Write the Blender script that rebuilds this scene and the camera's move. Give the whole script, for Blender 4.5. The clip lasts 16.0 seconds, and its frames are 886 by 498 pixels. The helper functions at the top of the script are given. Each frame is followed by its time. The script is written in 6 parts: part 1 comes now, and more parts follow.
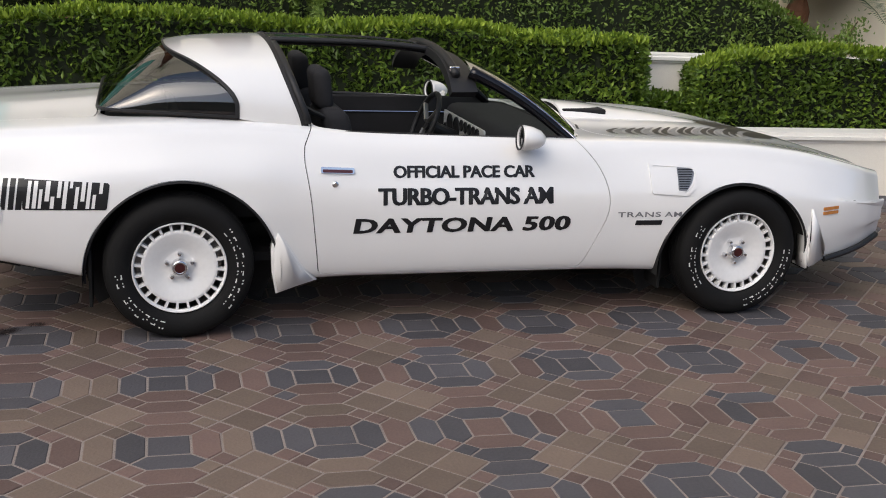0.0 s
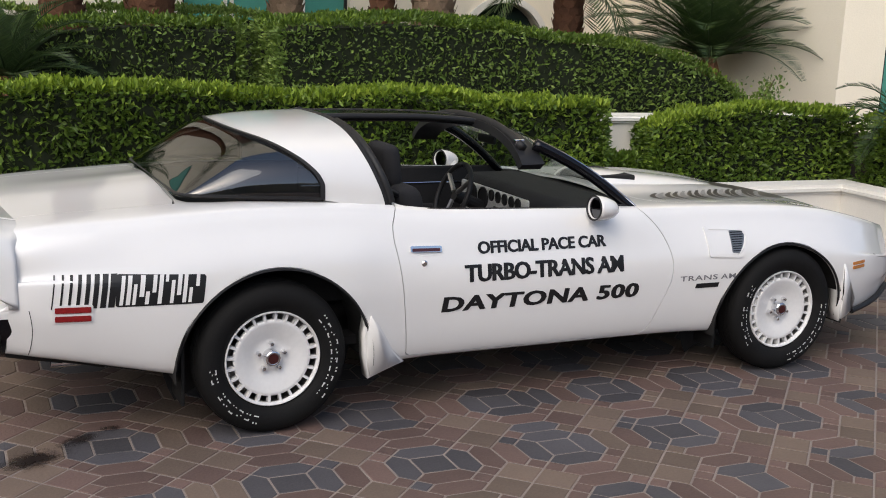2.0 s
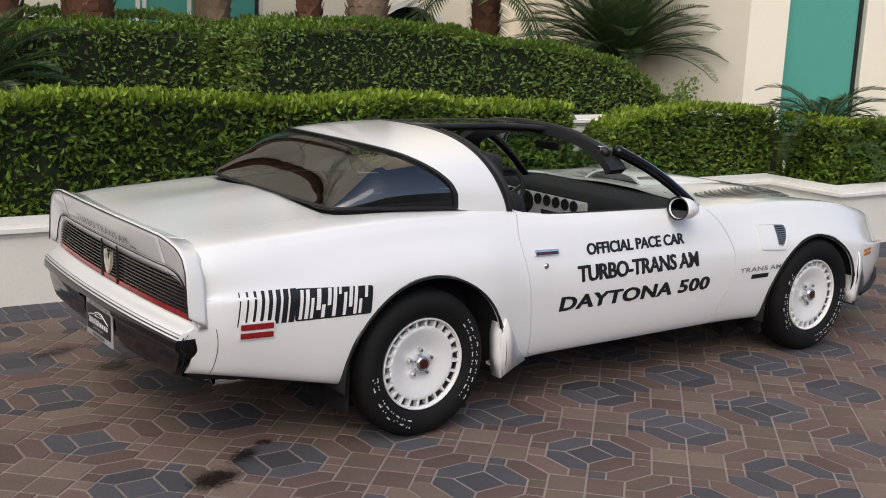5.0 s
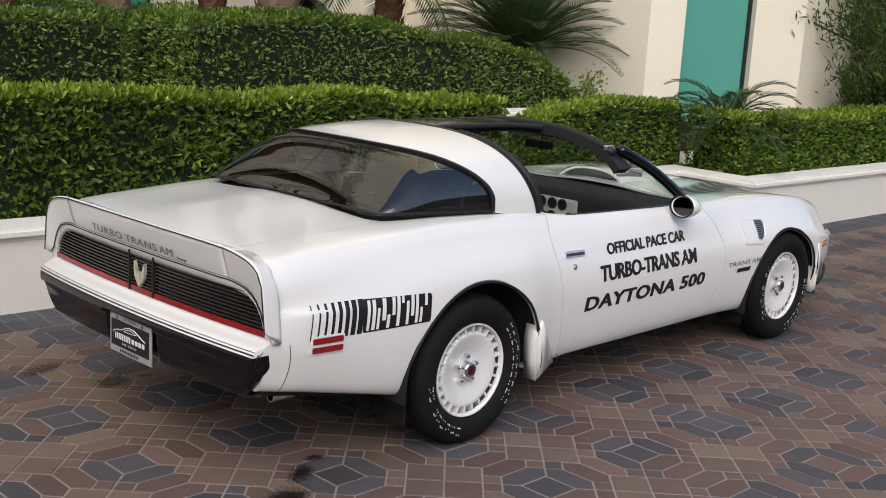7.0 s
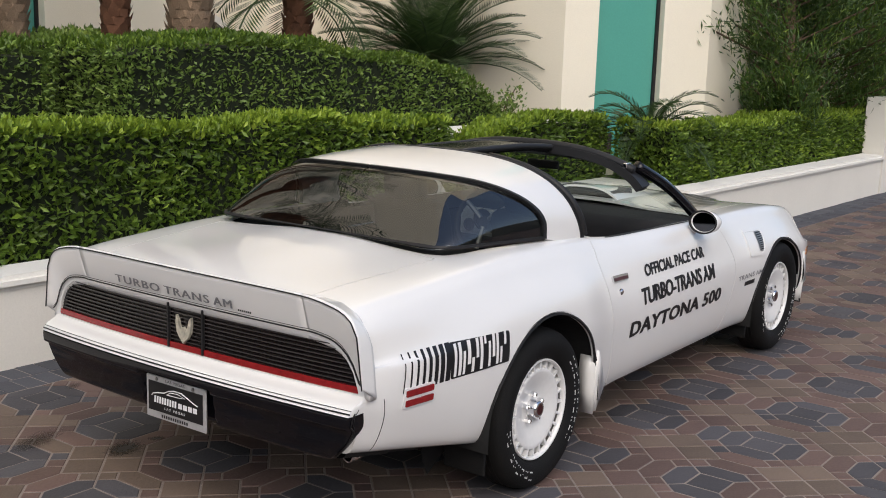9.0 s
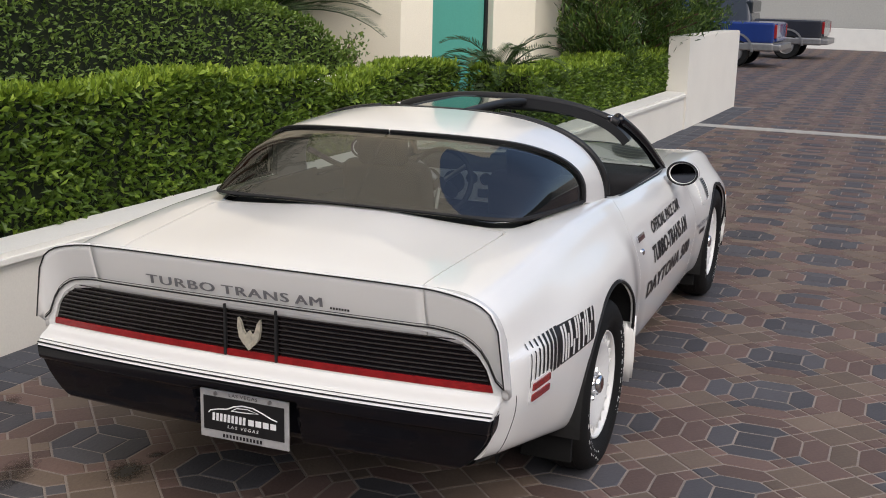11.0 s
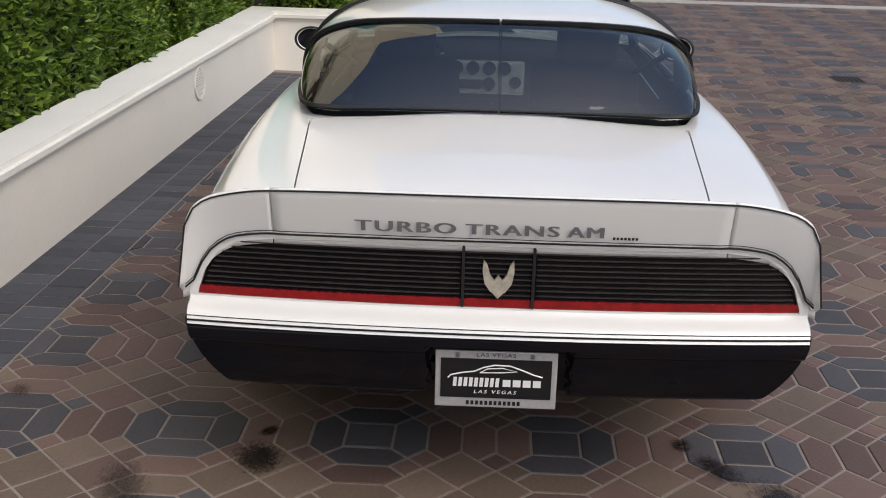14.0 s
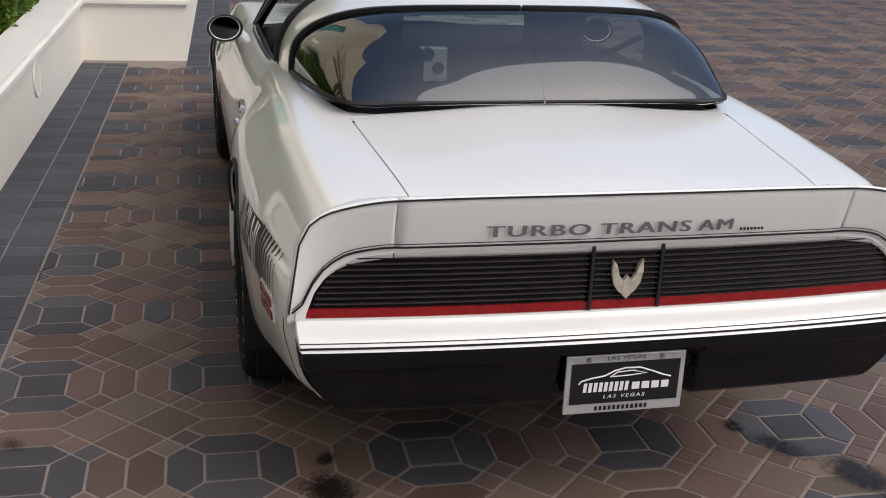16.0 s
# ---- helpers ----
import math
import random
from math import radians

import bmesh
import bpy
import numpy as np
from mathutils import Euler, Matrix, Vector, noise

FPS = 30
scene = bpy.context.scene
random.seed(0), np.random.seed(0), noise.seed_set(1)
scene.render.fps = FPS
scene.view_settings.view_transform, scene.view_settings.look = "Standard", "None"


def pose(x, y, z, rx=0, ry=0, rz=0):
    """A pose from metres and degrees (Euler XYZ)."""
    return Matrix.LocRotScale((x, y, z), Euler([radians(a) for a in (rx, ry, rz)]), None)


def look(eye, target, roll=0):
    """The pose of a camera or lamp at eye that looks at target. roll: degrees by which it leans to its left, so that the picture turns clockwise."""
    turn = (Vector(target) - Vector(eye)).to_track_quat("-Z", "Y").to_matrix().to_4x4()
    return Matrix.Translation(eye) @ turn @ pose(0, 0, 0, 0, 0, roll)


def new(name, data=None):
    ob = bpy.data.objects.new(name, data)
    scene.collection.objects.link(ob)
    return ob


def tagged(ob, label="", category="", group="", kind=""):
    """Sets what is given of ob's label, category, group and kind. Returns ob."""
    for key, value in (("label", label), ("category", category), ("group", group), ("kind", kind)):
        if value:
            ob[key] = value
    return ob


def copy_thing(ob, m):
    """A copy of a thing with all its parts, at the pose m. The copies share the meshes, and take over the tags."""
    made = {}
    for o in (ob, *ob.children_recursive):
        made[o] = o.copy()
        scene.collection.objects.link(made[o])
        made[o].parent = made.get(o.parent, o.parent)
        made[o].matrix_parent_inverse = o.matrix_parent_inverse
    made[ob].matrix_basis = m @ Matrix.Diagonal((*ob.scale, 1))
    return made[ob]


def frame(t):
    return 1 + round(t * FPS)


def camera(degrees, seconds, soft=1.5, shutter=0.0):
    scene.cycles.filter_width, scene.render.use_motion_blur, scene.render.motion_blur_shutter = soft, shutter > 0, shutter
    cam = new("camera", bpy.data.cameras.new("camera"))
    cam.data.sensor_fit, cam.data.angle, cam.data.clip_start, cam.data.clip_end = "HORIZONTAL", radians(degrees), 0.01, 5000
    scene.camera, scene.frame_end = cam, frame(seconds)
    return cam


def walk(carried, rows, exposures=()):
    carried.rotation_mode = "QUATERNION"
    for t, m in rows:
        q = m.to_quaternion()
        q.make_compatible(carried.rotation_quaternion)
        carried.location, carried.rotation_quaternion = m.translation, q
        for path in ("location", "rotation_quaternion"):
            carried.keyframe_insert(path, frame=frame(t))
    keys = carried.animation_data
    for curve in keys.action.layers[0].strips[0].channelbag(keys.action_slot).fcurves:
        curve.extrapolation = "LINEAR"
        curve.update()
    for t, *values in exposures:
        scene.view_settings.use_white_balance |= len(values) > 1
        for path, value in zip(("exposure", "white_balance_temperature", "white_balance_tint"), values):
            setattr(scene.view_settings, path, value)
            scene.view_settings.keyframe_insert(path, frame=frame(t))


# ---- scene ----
cam = camera(43.2, 16.0, 1.0)
PATH = [
    (0, (0.081, -5.735, 1.734), (0.523, -3.854, 1.218), 2.8),
    (0.5, (-0.223, -5.636, 1.732), (0.314, -3.774, 1.239), 2.7),
    (1, (-0.476, -5.549, 1.754), (0.129, -3.702, 1.283), 2.6),
    (1.5, (-0.778, -5.438, 1.765), (-0.092, -3.611, 1.324), 2.5),
    (2, (-1.067, -5.287, 1.771), (-0.307, -3.483, 1.360), 2.3),
    (2.5, (-1.292, -5.228, 1.782), (-0.499, -3.435, 1.393), 1.8),
    (3, (-1.575, -5.111, 1.778), (-0.722, -3.341, 1.401), 1.6),
    (3.5, (-1.810, -4.999, 1.760), (-0.910, -3.252, 1.388), 1.4),
    (4, (-2.052, -4.890, 1.748), (-1.089, -3.178, 1.372), 1.4),
    (4.5, (-2.259, -4.784, 1.756), (-1.228, -3.115, 1.370), 1.9),
    (4.7, (-2.363, -4.801, 1.785), (-1.308, -3.147, 1.393), 2.1),
    (6.8, (-3.149, -4.120, 1.807), (-1.812, -2.694, 1.389), 3.7),
    (7, (-3.223, -4.095, 1.810), (-1.875, -2.676, 1.400), 3.3),
    (7.5, (-3.305, -3.893, 1.806), (-1.922, -2.506, 1.398), 2.8),
    (8, (-3.383, -3.683, 1.797), (-1.958, -2.339, 1.395), 2.6),
    (8.2, (-3.438, -3.611, 1.792), (-1.992, -2.288, 1.399), 2.4),
    (10.3, (-3.770, -2.392, 1.757), (-2.058, -1.444, 1.343), 1.7),
    (10.5, (-3.818, -2.277, 1.777), (-2.084, -1.378, 1.345), 1.7),
    (11, (-3.869, -1.951, 1.773), (-2.089, -1.158, 1.318), 1.4),
    (11.5, (-3.921, -1.625, 1.768), (-2.104, -0.940, 1.290), 1.3),
    (12, (-3.973, -1.271, 1.767), (-2.123, -0.703, 1.258), 1.4),
    (12.5, (-3.942, -0.967, 1.753), (-2.075, -0.501, 1.208), 1.2),
    (13, (-3.850, -0.714, 1.772), (-1.983, -0.329, 1.167), 0.8),
    (13.5, (-3.837, -0.363, 1.742), (-1.954, -0.116, 1.115), 1.4),
    (14, (-3.783, -0.097, 1.728), (-1.898, 0.036, 1.072), 1.4),
    (14.5, (-3.699, 0.135, 1.752), (-1.825, 0.157, 1.055), 1.5),
    (15, (-3.633, 0.366, 1.737), (-1.765, 0.271, 1.033), 1.7),
    (15.5, (-3.585, 0.669, 1.725), (-1.725, 0.423, 1.032), 2.5),
    (16, (-3.533, 0.905, 1.699), (-1.686, 0.540, 1.023), 2.5),
]
walk(cam, [(t, look(eye, target, roll)) for t, eye, target, roll in PATH])

# ---- world and light ----
SUN_EL, SUN_AZ = 46.0, 222.0
world = bpy.data.worlds.new("world")
scene.world = world
world.use_nodes = True
wn = world.node_tree
sky = wn.nodes.new("ShaderNodeTexSky")
sky.sky_type, sky.sun_disc = "NISHITA", False
sky.sun_elevation, sky.sun_rotation = radians(SUN_EL), radians(SUN_AZ)
sky.dust_density, sky.air_density = 3.0, 1.0
wn.nodes["Background"].inputs[1].default_value = 0.15
wn.links.new(sky.outputs[0], wn.nodes["Background"].inputs[0])
sun = new("sun", bpy.data.lights.new("sun", "SUN"))
sun.data.energy, sun.data.angle, sun.data.color = 0.78, radians(60), (1.0, 0.98, 0.94)
sun.matrix_world = Matrix.Translation((0, 0, 30)) @ Euler((radians(90 - SUN_EL), 0, radians(180 - SUN_AZ))).to_matrix().to_4x4()
scene.view_settings.exposure = 0.38


# ---- materials ----
def material(name, color, rough=0.5, metal=0.0, coat=0.0, spec=0.5, scale=8.0, vary=0.12, fine=60.0, bump=0.0, random_vary=0.0, island=0.0, trans=0.0, ior=1.45):
    """Colour varied at two scales, with fine relief."""
    m = bpy.data.materials.new(name)
    m.use_nodes = True
    t = m.node_tree
    b = t.nodes["Principled BSDF"]
    b.inputs["Roughness"].default_value, b.inputs["Metallic"].default_value = rough, metal
    b.inputs["Coat Weight"].default_value, b.inputs["Coat Roughness"].default_value = coat, 0.04
    b.inputs["Specular IOR Level"].default_value = spec
    b.inputs["Transmission Weight"].default_value, b.inputs["IOR"].default_value = trans, ior
    tc = t.nodes.new("ShaderNodeTexCoord")
    n1, n2 = t.nodes.new("ShaderNodeTexNoise"), t.nodes.new("ShaderNodeTexNoise")
    n1.inputs["Scale"].default_value, n2.inputs["Scale"].default_value = scale, fine
    n1.inputs["Detail"].default_value, n2.inputs["Detail"].default_value = 4, 3
    for n in (n1, n2):
        t.links.new(tc.outputs["Object"], n.inputs["Vector"])
    add = t.nodes.new("ShaderNodeMath")
    add.operation = "ADD"
    t.links.new(n1.outputs["Fac"], add.inputs[0])
    t.links.new(n2.outputs["Fac"], add.inputs[1])
    last = add
    if random_vary or island:
        src = t.nodes.new("ShaderNodeObjectInfo" if random_vary else "ShaderNodeNewGeometry")
        mul = t.nodes.new("ShaderNodeMath")
        mul.operation = "MULTIPLY_ADD"
        t.links.new(src.outputs["Random" if random_vary else "Random Per Island"], mul.inputs[0])
        mul.inputs[1].default_value = (random_vary or island)
        t.links.new(add.outputs[0], mul.inputs[2])
        last = mul
    k = (random_vary or island)
    rng = t.nodes.new("ShaderNodeMapRange")
    rng.inputs["From Min"].default_value, rng.inputs["From Max"].default_value = 0.6, 1.4 + k
    t.links.new(last.outputs[0], rng.inputs["Value"])
    mix = t.nodes.new("ShaderNodeMix")
    mix.data_type = "RGBA"
    lo, hi = [max(0, c * (1 - vary)) for c in color], [min(1, c * (1 + vary)) for c in color]
    mix.inputs["A"].default_value, mix.inputs["B"].default_value = (*lo, 1), (*hi, 1)
    t.links.new(rng.outputs[0], mix.inputs["Factor"])
    t.links.new(mix.outputs["Result"], b.inputs["Base Color"])
    if bump:
        bp = t.nodes.new("ShaderNodeBump")
        bp.inputs["Strength"].default_value, bp.inputs["Distance"].default_value = bump, 0.01
        t.links.new(add.outputs[0], bp.inputs["Height"])
        t.links.new(bp.outputs[0], b.inputs["Normal"])
    return m


def glass_material(name, color, rough=0.0, dark=0.5):
    """Thin tinted pane: clear part mixed with a mirror part by Fresnel."""
    m = bpy.data.materials.new(name)
    m.use_nodes = True
    t = m.node_tree
    t.nodes.remove(t.nodes["Principled BSDF"])
    tr, gl, fr, mx = (t.nodes.new("ShaderNode" + k) for k in ("BsdfTransparent", "BsdfGlossy", "Fresnel", "MixShader"))
    tr.inputs[0].default_value = (*color, 1)
    gl.inputs["Roughness"].default_value = rough
    fr.inputs[0].default_value = dark
    t.links.new(fr.outputs[0], mx.inputs[0])
    t.links.new(tr.outputs[0], mx.inputs[1])
    t.links.new(gl.outputs[0], mx.inputs[2])
    t.links.new(mx.outputs[0], t.nodes["Material Output"].inputs[0])
    return m


PAINT = material("pearl_white_paint", (0.79, 0.785, 0.765), 0.30, 0.0, 1.0, vary=0.02, scale=3, fine=900)
BLACK = material("gloss_black_paint", (0.004, 0.004, 0.006), 0.12, 0, 0.3, spec=0.25, vary=0.2)
DECAL = material("black_vinyl", (0.010, 0.010, 0.011), 0.4, vary=0.15)
GREYDECAL = material("charcoal_vinyl", (0.06, 0.06, 0.065), 0.4, vary=0.2)
RUBBER = material("tyre_rubber", (0.008, 0.008, 0.008), 0.75, spec=0.22, vary=0.25, fine=200, bump=0.15)
LETTERWHITE = material("raised_white_rubber", (0.6, 0.6, 0.58), 0.7, vary=0.15)
RIMWHITE = material("white_wheel_enamel", (0.74, 0.74, 0.73), 0.35, 0, 0.3, vary=0.04)
CHROME = material("chrome", (0.75, 0.75, 0.76), 0.08, 1.0, vary=0.05)
# mirror metal coloured dark to imitate dark surroundings in its reflection
MIRRORM = material("mirror_dark_reflection", (0.06, 0.06, 0.065), 0.05, 1.0, vary=0.05)
DULLMETAL = material("dull_metal", (0.35, 0.34, 0.33), 0.4, 0.9, vary=0.15)
TRIM = material("black_rubber_trim", (0.012, 0.012, 0.013), 0.55, vary=0.2, fine=150)
CLOTH = material("black_upholstery", (0.014, 0.014, 0.016), 0.85, vary=0.3, fine=300, bump=0.2)
DASHM = material("engine_turned_aluminium", (0.75, 0.75, 0.73), 0.35, 0.4, vary=0.2, scale=60, fine=300)
LENSRED = material("red_lens", (0.24, 0.010, 0.012), 0.15, 0, 0.5, vary=0.25, scale=20)
SLATM = material("lamp_rib", (0.032, 0.029, 0.029), 0.25, 0, 0.4, vary=0.3)
LENSDARK = material("smoked_lens", (0.006, 0.004, 0.004), 0.15, 0, 0.0, spec=0.3, vary=0.2)
AMBER = material("amber_lens", (0.50, 0.20, 0.05), 0.2, 0, 0.5, vary=0.2)
UNDER = material("underbody_black", (0.010, 0.010, 0.010), 0.9, vary=0.3)
GLASS = glass_material("tinted_glass", (0.30, 0.34, 0.32), 0.0, 2.2)
CLEAR = glass_material("windscreen_glass", (0.70, 0.76, 0.72), 0.0, 1.6)
STUCCO = material("cream_stucco", (0.86, 0.79, 0.64), 0.9, vary=0.05, scale=1.2, fine=90, bump=0.25)
WALLWHITE = material("white_stucco", (0.74, 0.71, 0.64), 0.88, vary=0.05, scale=1.5, fine=110, bump=0.2)
COPING = material("painted_coping", (0.76, 0.74, 0.68), 0.7, vary=0.06, scale=3, fine=80, bump=0.1)
TEAL = material("teal_window_film", (0.10, 0.36, 0.29), 0.12, 0, 0.3, vary=0.06, scale=1)
SOIL = material("dark_soil", (0.035, 0.026, 0.02), 0.95, vary=0.4, scale=10, bump=0.5)
CONCRETE = material("grey_concrete", (0.38, 0.37, 0.34), 0.9, vary=0.1, scale=0.4, fine=20, bump=0.1)


# ---- mesh helpers ----
def link_bm(name, bm, mat, parent=None, label="", smooth=False):
    me = bpy.data.meshes.new(name)
    bm.to_mesh(me)
    bm.free()
    for m in (mat if isinstance(mat, (list, tuple)) else [mat]):
        me.materials.append(m)
    if smooth:
        me.shade_smooth()
    ob = new(name, me)
    if parent is not None:
        ob.parent = parent
    if label:
        ob["label"] = label
    return ob


def part(name, bm, mat, parent, label="", smooth=False):
    return link_bm(name, bm, mat, parent, label, smooth)


def thing(name, label, category, group="", kind="", at=(0, 0, 0)):
    ob = new(name)
    ob.location = at
    return tagged(ob, label, category, group, kind)


def box_bm(x0, x1, y0, y1, z0, z1, bevel=0.0, seg=2, bm=None):
    own = bm is None
    bm = bmesh.new() if own else bm
    g = bmesh.ops.create_cube(bm, size=1)["verts"]
    for v in g:
        v.co = Vector(((x0 + x1) / 2 + v.co.x * (x1 - x0), (y0 + y1) / 2 + v.co.y * (y1 - y0), (z0 + z1) / 2 + v.co.z * (z1 - z0)))
    if bevel:
        es = list({e for v in g for e in v.link_edges})
        bmesh.ops.bevel(bm, geom=es, offset=bevel, segments=seg, affect="EDGES", profile=0.5)
    return bm


def prism_bm(poly, z0, z1, bm=None, bevel=0.0):
    """A prism over a plan outline."""
    bm = bmesh.new() if bm is None else bm
    lo = [bm.verts.new((x, y, z0)) for x, y in poly]
    hi = [bm.verts.new((x, y, z1)) for x, y in poly]
    n = len(poly)
    fs = [bm.faces.new(lo[::-1]), bm.faces.new(hi)]
    for i in range(n):
        fs.append(bm.faces.new((lo[i], lo[(i + 1) % n], hi[(i + 1) % n], hi[i])))
    bmesh.ops.recalc_face_normals(bm, faces=fs)
    if bevel:
        bmesh.ops.bevel(bm, geom=list(fs[1].edges), offset=bevel, segments=2, affect="EDGES")
    return bm


def lathe_bm(profile, n=48, axis="y", bm=None, arc=(0, 2 * math.pi)):
    """Turns (radius, along) pairs round an axis."""
    bm = bmesh.new() if bm is None else bm
    full = abs(arc[1] - arc[0] - 2 * math.pi) < 1e-6
    m = n if full else n + 1
    rings = []
    for r, a in profile:
        ring = []
        for i in range(m):
            th = arc[0] + (arc[1] - arc[0]) * i / n
            c, s = r * math.cos(th), r * math.sin(th)
            ring.append(bm.verts.new({"y": (c, a, s), "z": (c, s, a), "x": (a, c, s)}[axis]))
        rings.append(ring)
    for p, q in zip(rings, rings[1:]):
        for i in range(n):
            j = (i + 1) % m
            bm.faces.new((p[i], p[j], q[j], q[i]))
    bmesh.ops.recalc_face_normals(bm, faces=bm.faces)
    return bm


def tube_bm(pts, r, n=8, bm=None, radii=None):
    """A round bar along points."""
    bm = bmesh.new() if bm is None else bm
    pts = [Vector(p) for p in pts]
    rings = []
    up = Vector((0.12, 0.2, 1)).normalized()
    for i, p in enumerate(pts):
        d = (pts[min(i + 1, len(pts) - 1)] - pts[max(i - 1, 0)]).normalized()
        a = d.cross(up)
        a = a.normalized() if a.length > 1e-4 else Vector((1, 0, 0))
        b = d.cross(a).normalized()
        rr = float(radii[i] if radii else r)
        rings.append([bm.verts.new(p + rr * (math.cos(2 * math.pi * k / n) * a + math.sin(2 * math.pi * k / n) * b)) for k in range(n)])
    fs = []
    for p, q in zip(rings, rings[1:]):
        for k in range(n):
            fs.append(bm.faces.new((p[k], p[(k + 1) % n], q[(k + 1) % n], q[k])))
    fs.append(bm.faces.new(rings[0][::-1]))
    fs.append(bm.faces.new(rings[-1]))
    bmesh.ops.recalc_face_normals(bm, faces=fs)
    return bm


def smooth_table(xs, ys):
    """A smooth curve through (x, y) pairs that does not overshoot."""
    xs, ys = np.array(xs, float), np.array(ys, float)
    h, d = np.diff(xs), np.diff(ys) / np.diff(xs)
    m = np.zeros_like(ys)
    m[0], m[-1] = d[0], d[-1]
    for i in range(1, len(xs) - 1):
        m[i] = 0 if d[i - 1] * d[i] <= 0 else 3 * (h[i - 1] + h[i]) / ((2 * h[i] + h[i - 1]) / d[i - 1] + (h[i] + 2 * h[i - 1]) / d[i])

    def f(x):
        x = np.clip(np.asarray(x, float), xs[0], xs[-1])
        i = np.clip(np.searchsorted(xs, x) - 1, 0, len(xs) - 2)
        t = (x - xs[i]) / h[i]
        return ((1 + 2 * t) * (1 - t) ** 2 * ys[i] + t * (1 - t) ** 2 * h[i] * m[i] + t * t * (3 - 2 * t) * ys[i + 1] + t * t * (t - 1) * h[i] * m[i + 1])
    return f


def outline_distance(px, py, poly):
    """Signed distance to a closed outline, negative inside."""
    px, py = np.asarray(px, float), np.asarray(py, float)
    best = np.full(px.shape, 1e9)
    inside = np.zeros(px.shape, bool)
    n = len(poly)
    for i in range(n):
        (x0, y0), (x1, y1) = poly[i], poly[(i + 1) % n]
        dx, dy = x1 - x0, y1 - y0
        t = np.clip(((px - x0) * dx + (py - y0) * dy) / (dx * dx + dy * dy + 1e-12), 0, 1)
        best = np.minimum(best, np.hypot(px - x0 - t * dx, py - y0 - t * dy))
        if abs(dy) > 1e-12:
            inside ^= ((y0 > py) != (y1 > py)) & (px < dx * (py - y0) / dy + x0)
    return np.where(inside, -best, best)


def rounded(poly, r, n=5):
    """The outline with its corners rounded."""
    out = []
    k = len(poly)
    for i in range(k):
        p, a, b = (Vector((*q[:2], 0)) for q in (poly[i], poly[i - 1], poly[(i + 1) % k]))
        rr = (poly[i][2] if len(poly[i]) > 2 else r)
        da, db = (a - p), (b - p)
        c = min(rr, da.length * 0.49, db.length * 0.49)
        s, e = p + da.normalized() * c, p + db.normalized() * c
        for j in range(n + 1):
            t = j / n
            q = (1 - t) ** 2 * s + 2 * t * (1 - t) * p + t * t * e
            out.append((q.x, q.y))
    return out


def cut_sheet(P, keeps, flip=False):
    """Faces of the grid of points P (rows, columns, 3) where every field in keeps is positive, cut cleanly along their zero lines."""
    nu, nv = P.shape[:2]
    pts = [tuple(p) for p in P.reshape(-1, 3)]
    vals = [list(v) for v in zip(*[np.asarray(k, float).reshape(-1) for k in keeps])] if keeps else [[] for _ in pts]
    cache, faces = {}, []
    for i in range(nu - 1):
        for j in range(nv - 1):
            poly = [i * nv + j, (i + 1) * nv + j, (i + 1) * nv + j + 1, i * nv + j + 1]
            for k in range(len(keeps)):
                f = [vals[q][k] for q in poly]
                if min(f) > 0:
                    continue
                if max(f) <= 0:
                    poly = []
                    break
                res = []
                for a in range(len(poly)):
                    q, r = poly[a], poly[(a + 1) % len(poly)]
                    fq, fr = vals[q][k], vals[r][k]
                    if fq > 0:
                        res.append(q)
                    if (fq > 0) != (fr > 0):
                        key = (min(q, r), max(q, r), k)
                        if key not in cache:
                            t = fq / (fq - fr)
                            cache[key] = len(pts)
                            pts.append(tuple(a0 + t * (b0 - a0) for a0, b0 in zip(pts[q], pts[r])))
                            vals.append([a0 + t * (b0 - a0) for a0, b0 in zip(vals[q], vals[r])])
                        res.append(cache[key])
                poly = res
                if len(poly) < 3:
                    poly = []
                    break
            if len(poly) >= 3:
                faces.append(poly[::-1] if flip else poly)
    used = sorted({q for f in faces for q in f})
    ren = {q: n for n, q in enumerate(used)}
    return [pts[q] for q in used], [[ren[q] for q in f] for f in faces]


def sheet_part(name, pieces, mat, parent, label="", thick=0.0, weld=0.0006):
    """One smooth mesh from (points, faces) pieces, given thickness inwards."""
    V, F = [], []
    for v, f in pieces:
        o = len(V)
        V += v
        F += [[q + o for q in g] for g in f]
    me = bpy.data.meshes.new(name)
    me.from_pydata(V, [], F)
    bm = bmesh.new()
    bm.from_mesh(me)
    bmesh.ops.remove_doubles(bm, verts=bm.verts, dist=weld)
    bmesh.ops.dissolve_degenerate(bm, edges=bm.edges, dist=1e-5)
    bm.to_mesh(me)
    bm.free()
    me.materials.append(mat)
    me.shade_smooth()
    ob = new(name, me)
    ob.parent = parent
    if label:
        ob["label"] = label
    if thick:
        s = ob.modifiers.new("thickness", "SOLIDIFY")
        s.thickness, s.offset = thick, -1
        s.use_even_offset = False
        e = ob.modifiers.new("edges", "EDGE_SPLIT")
        e.split_angle = radians(38)
    return ob


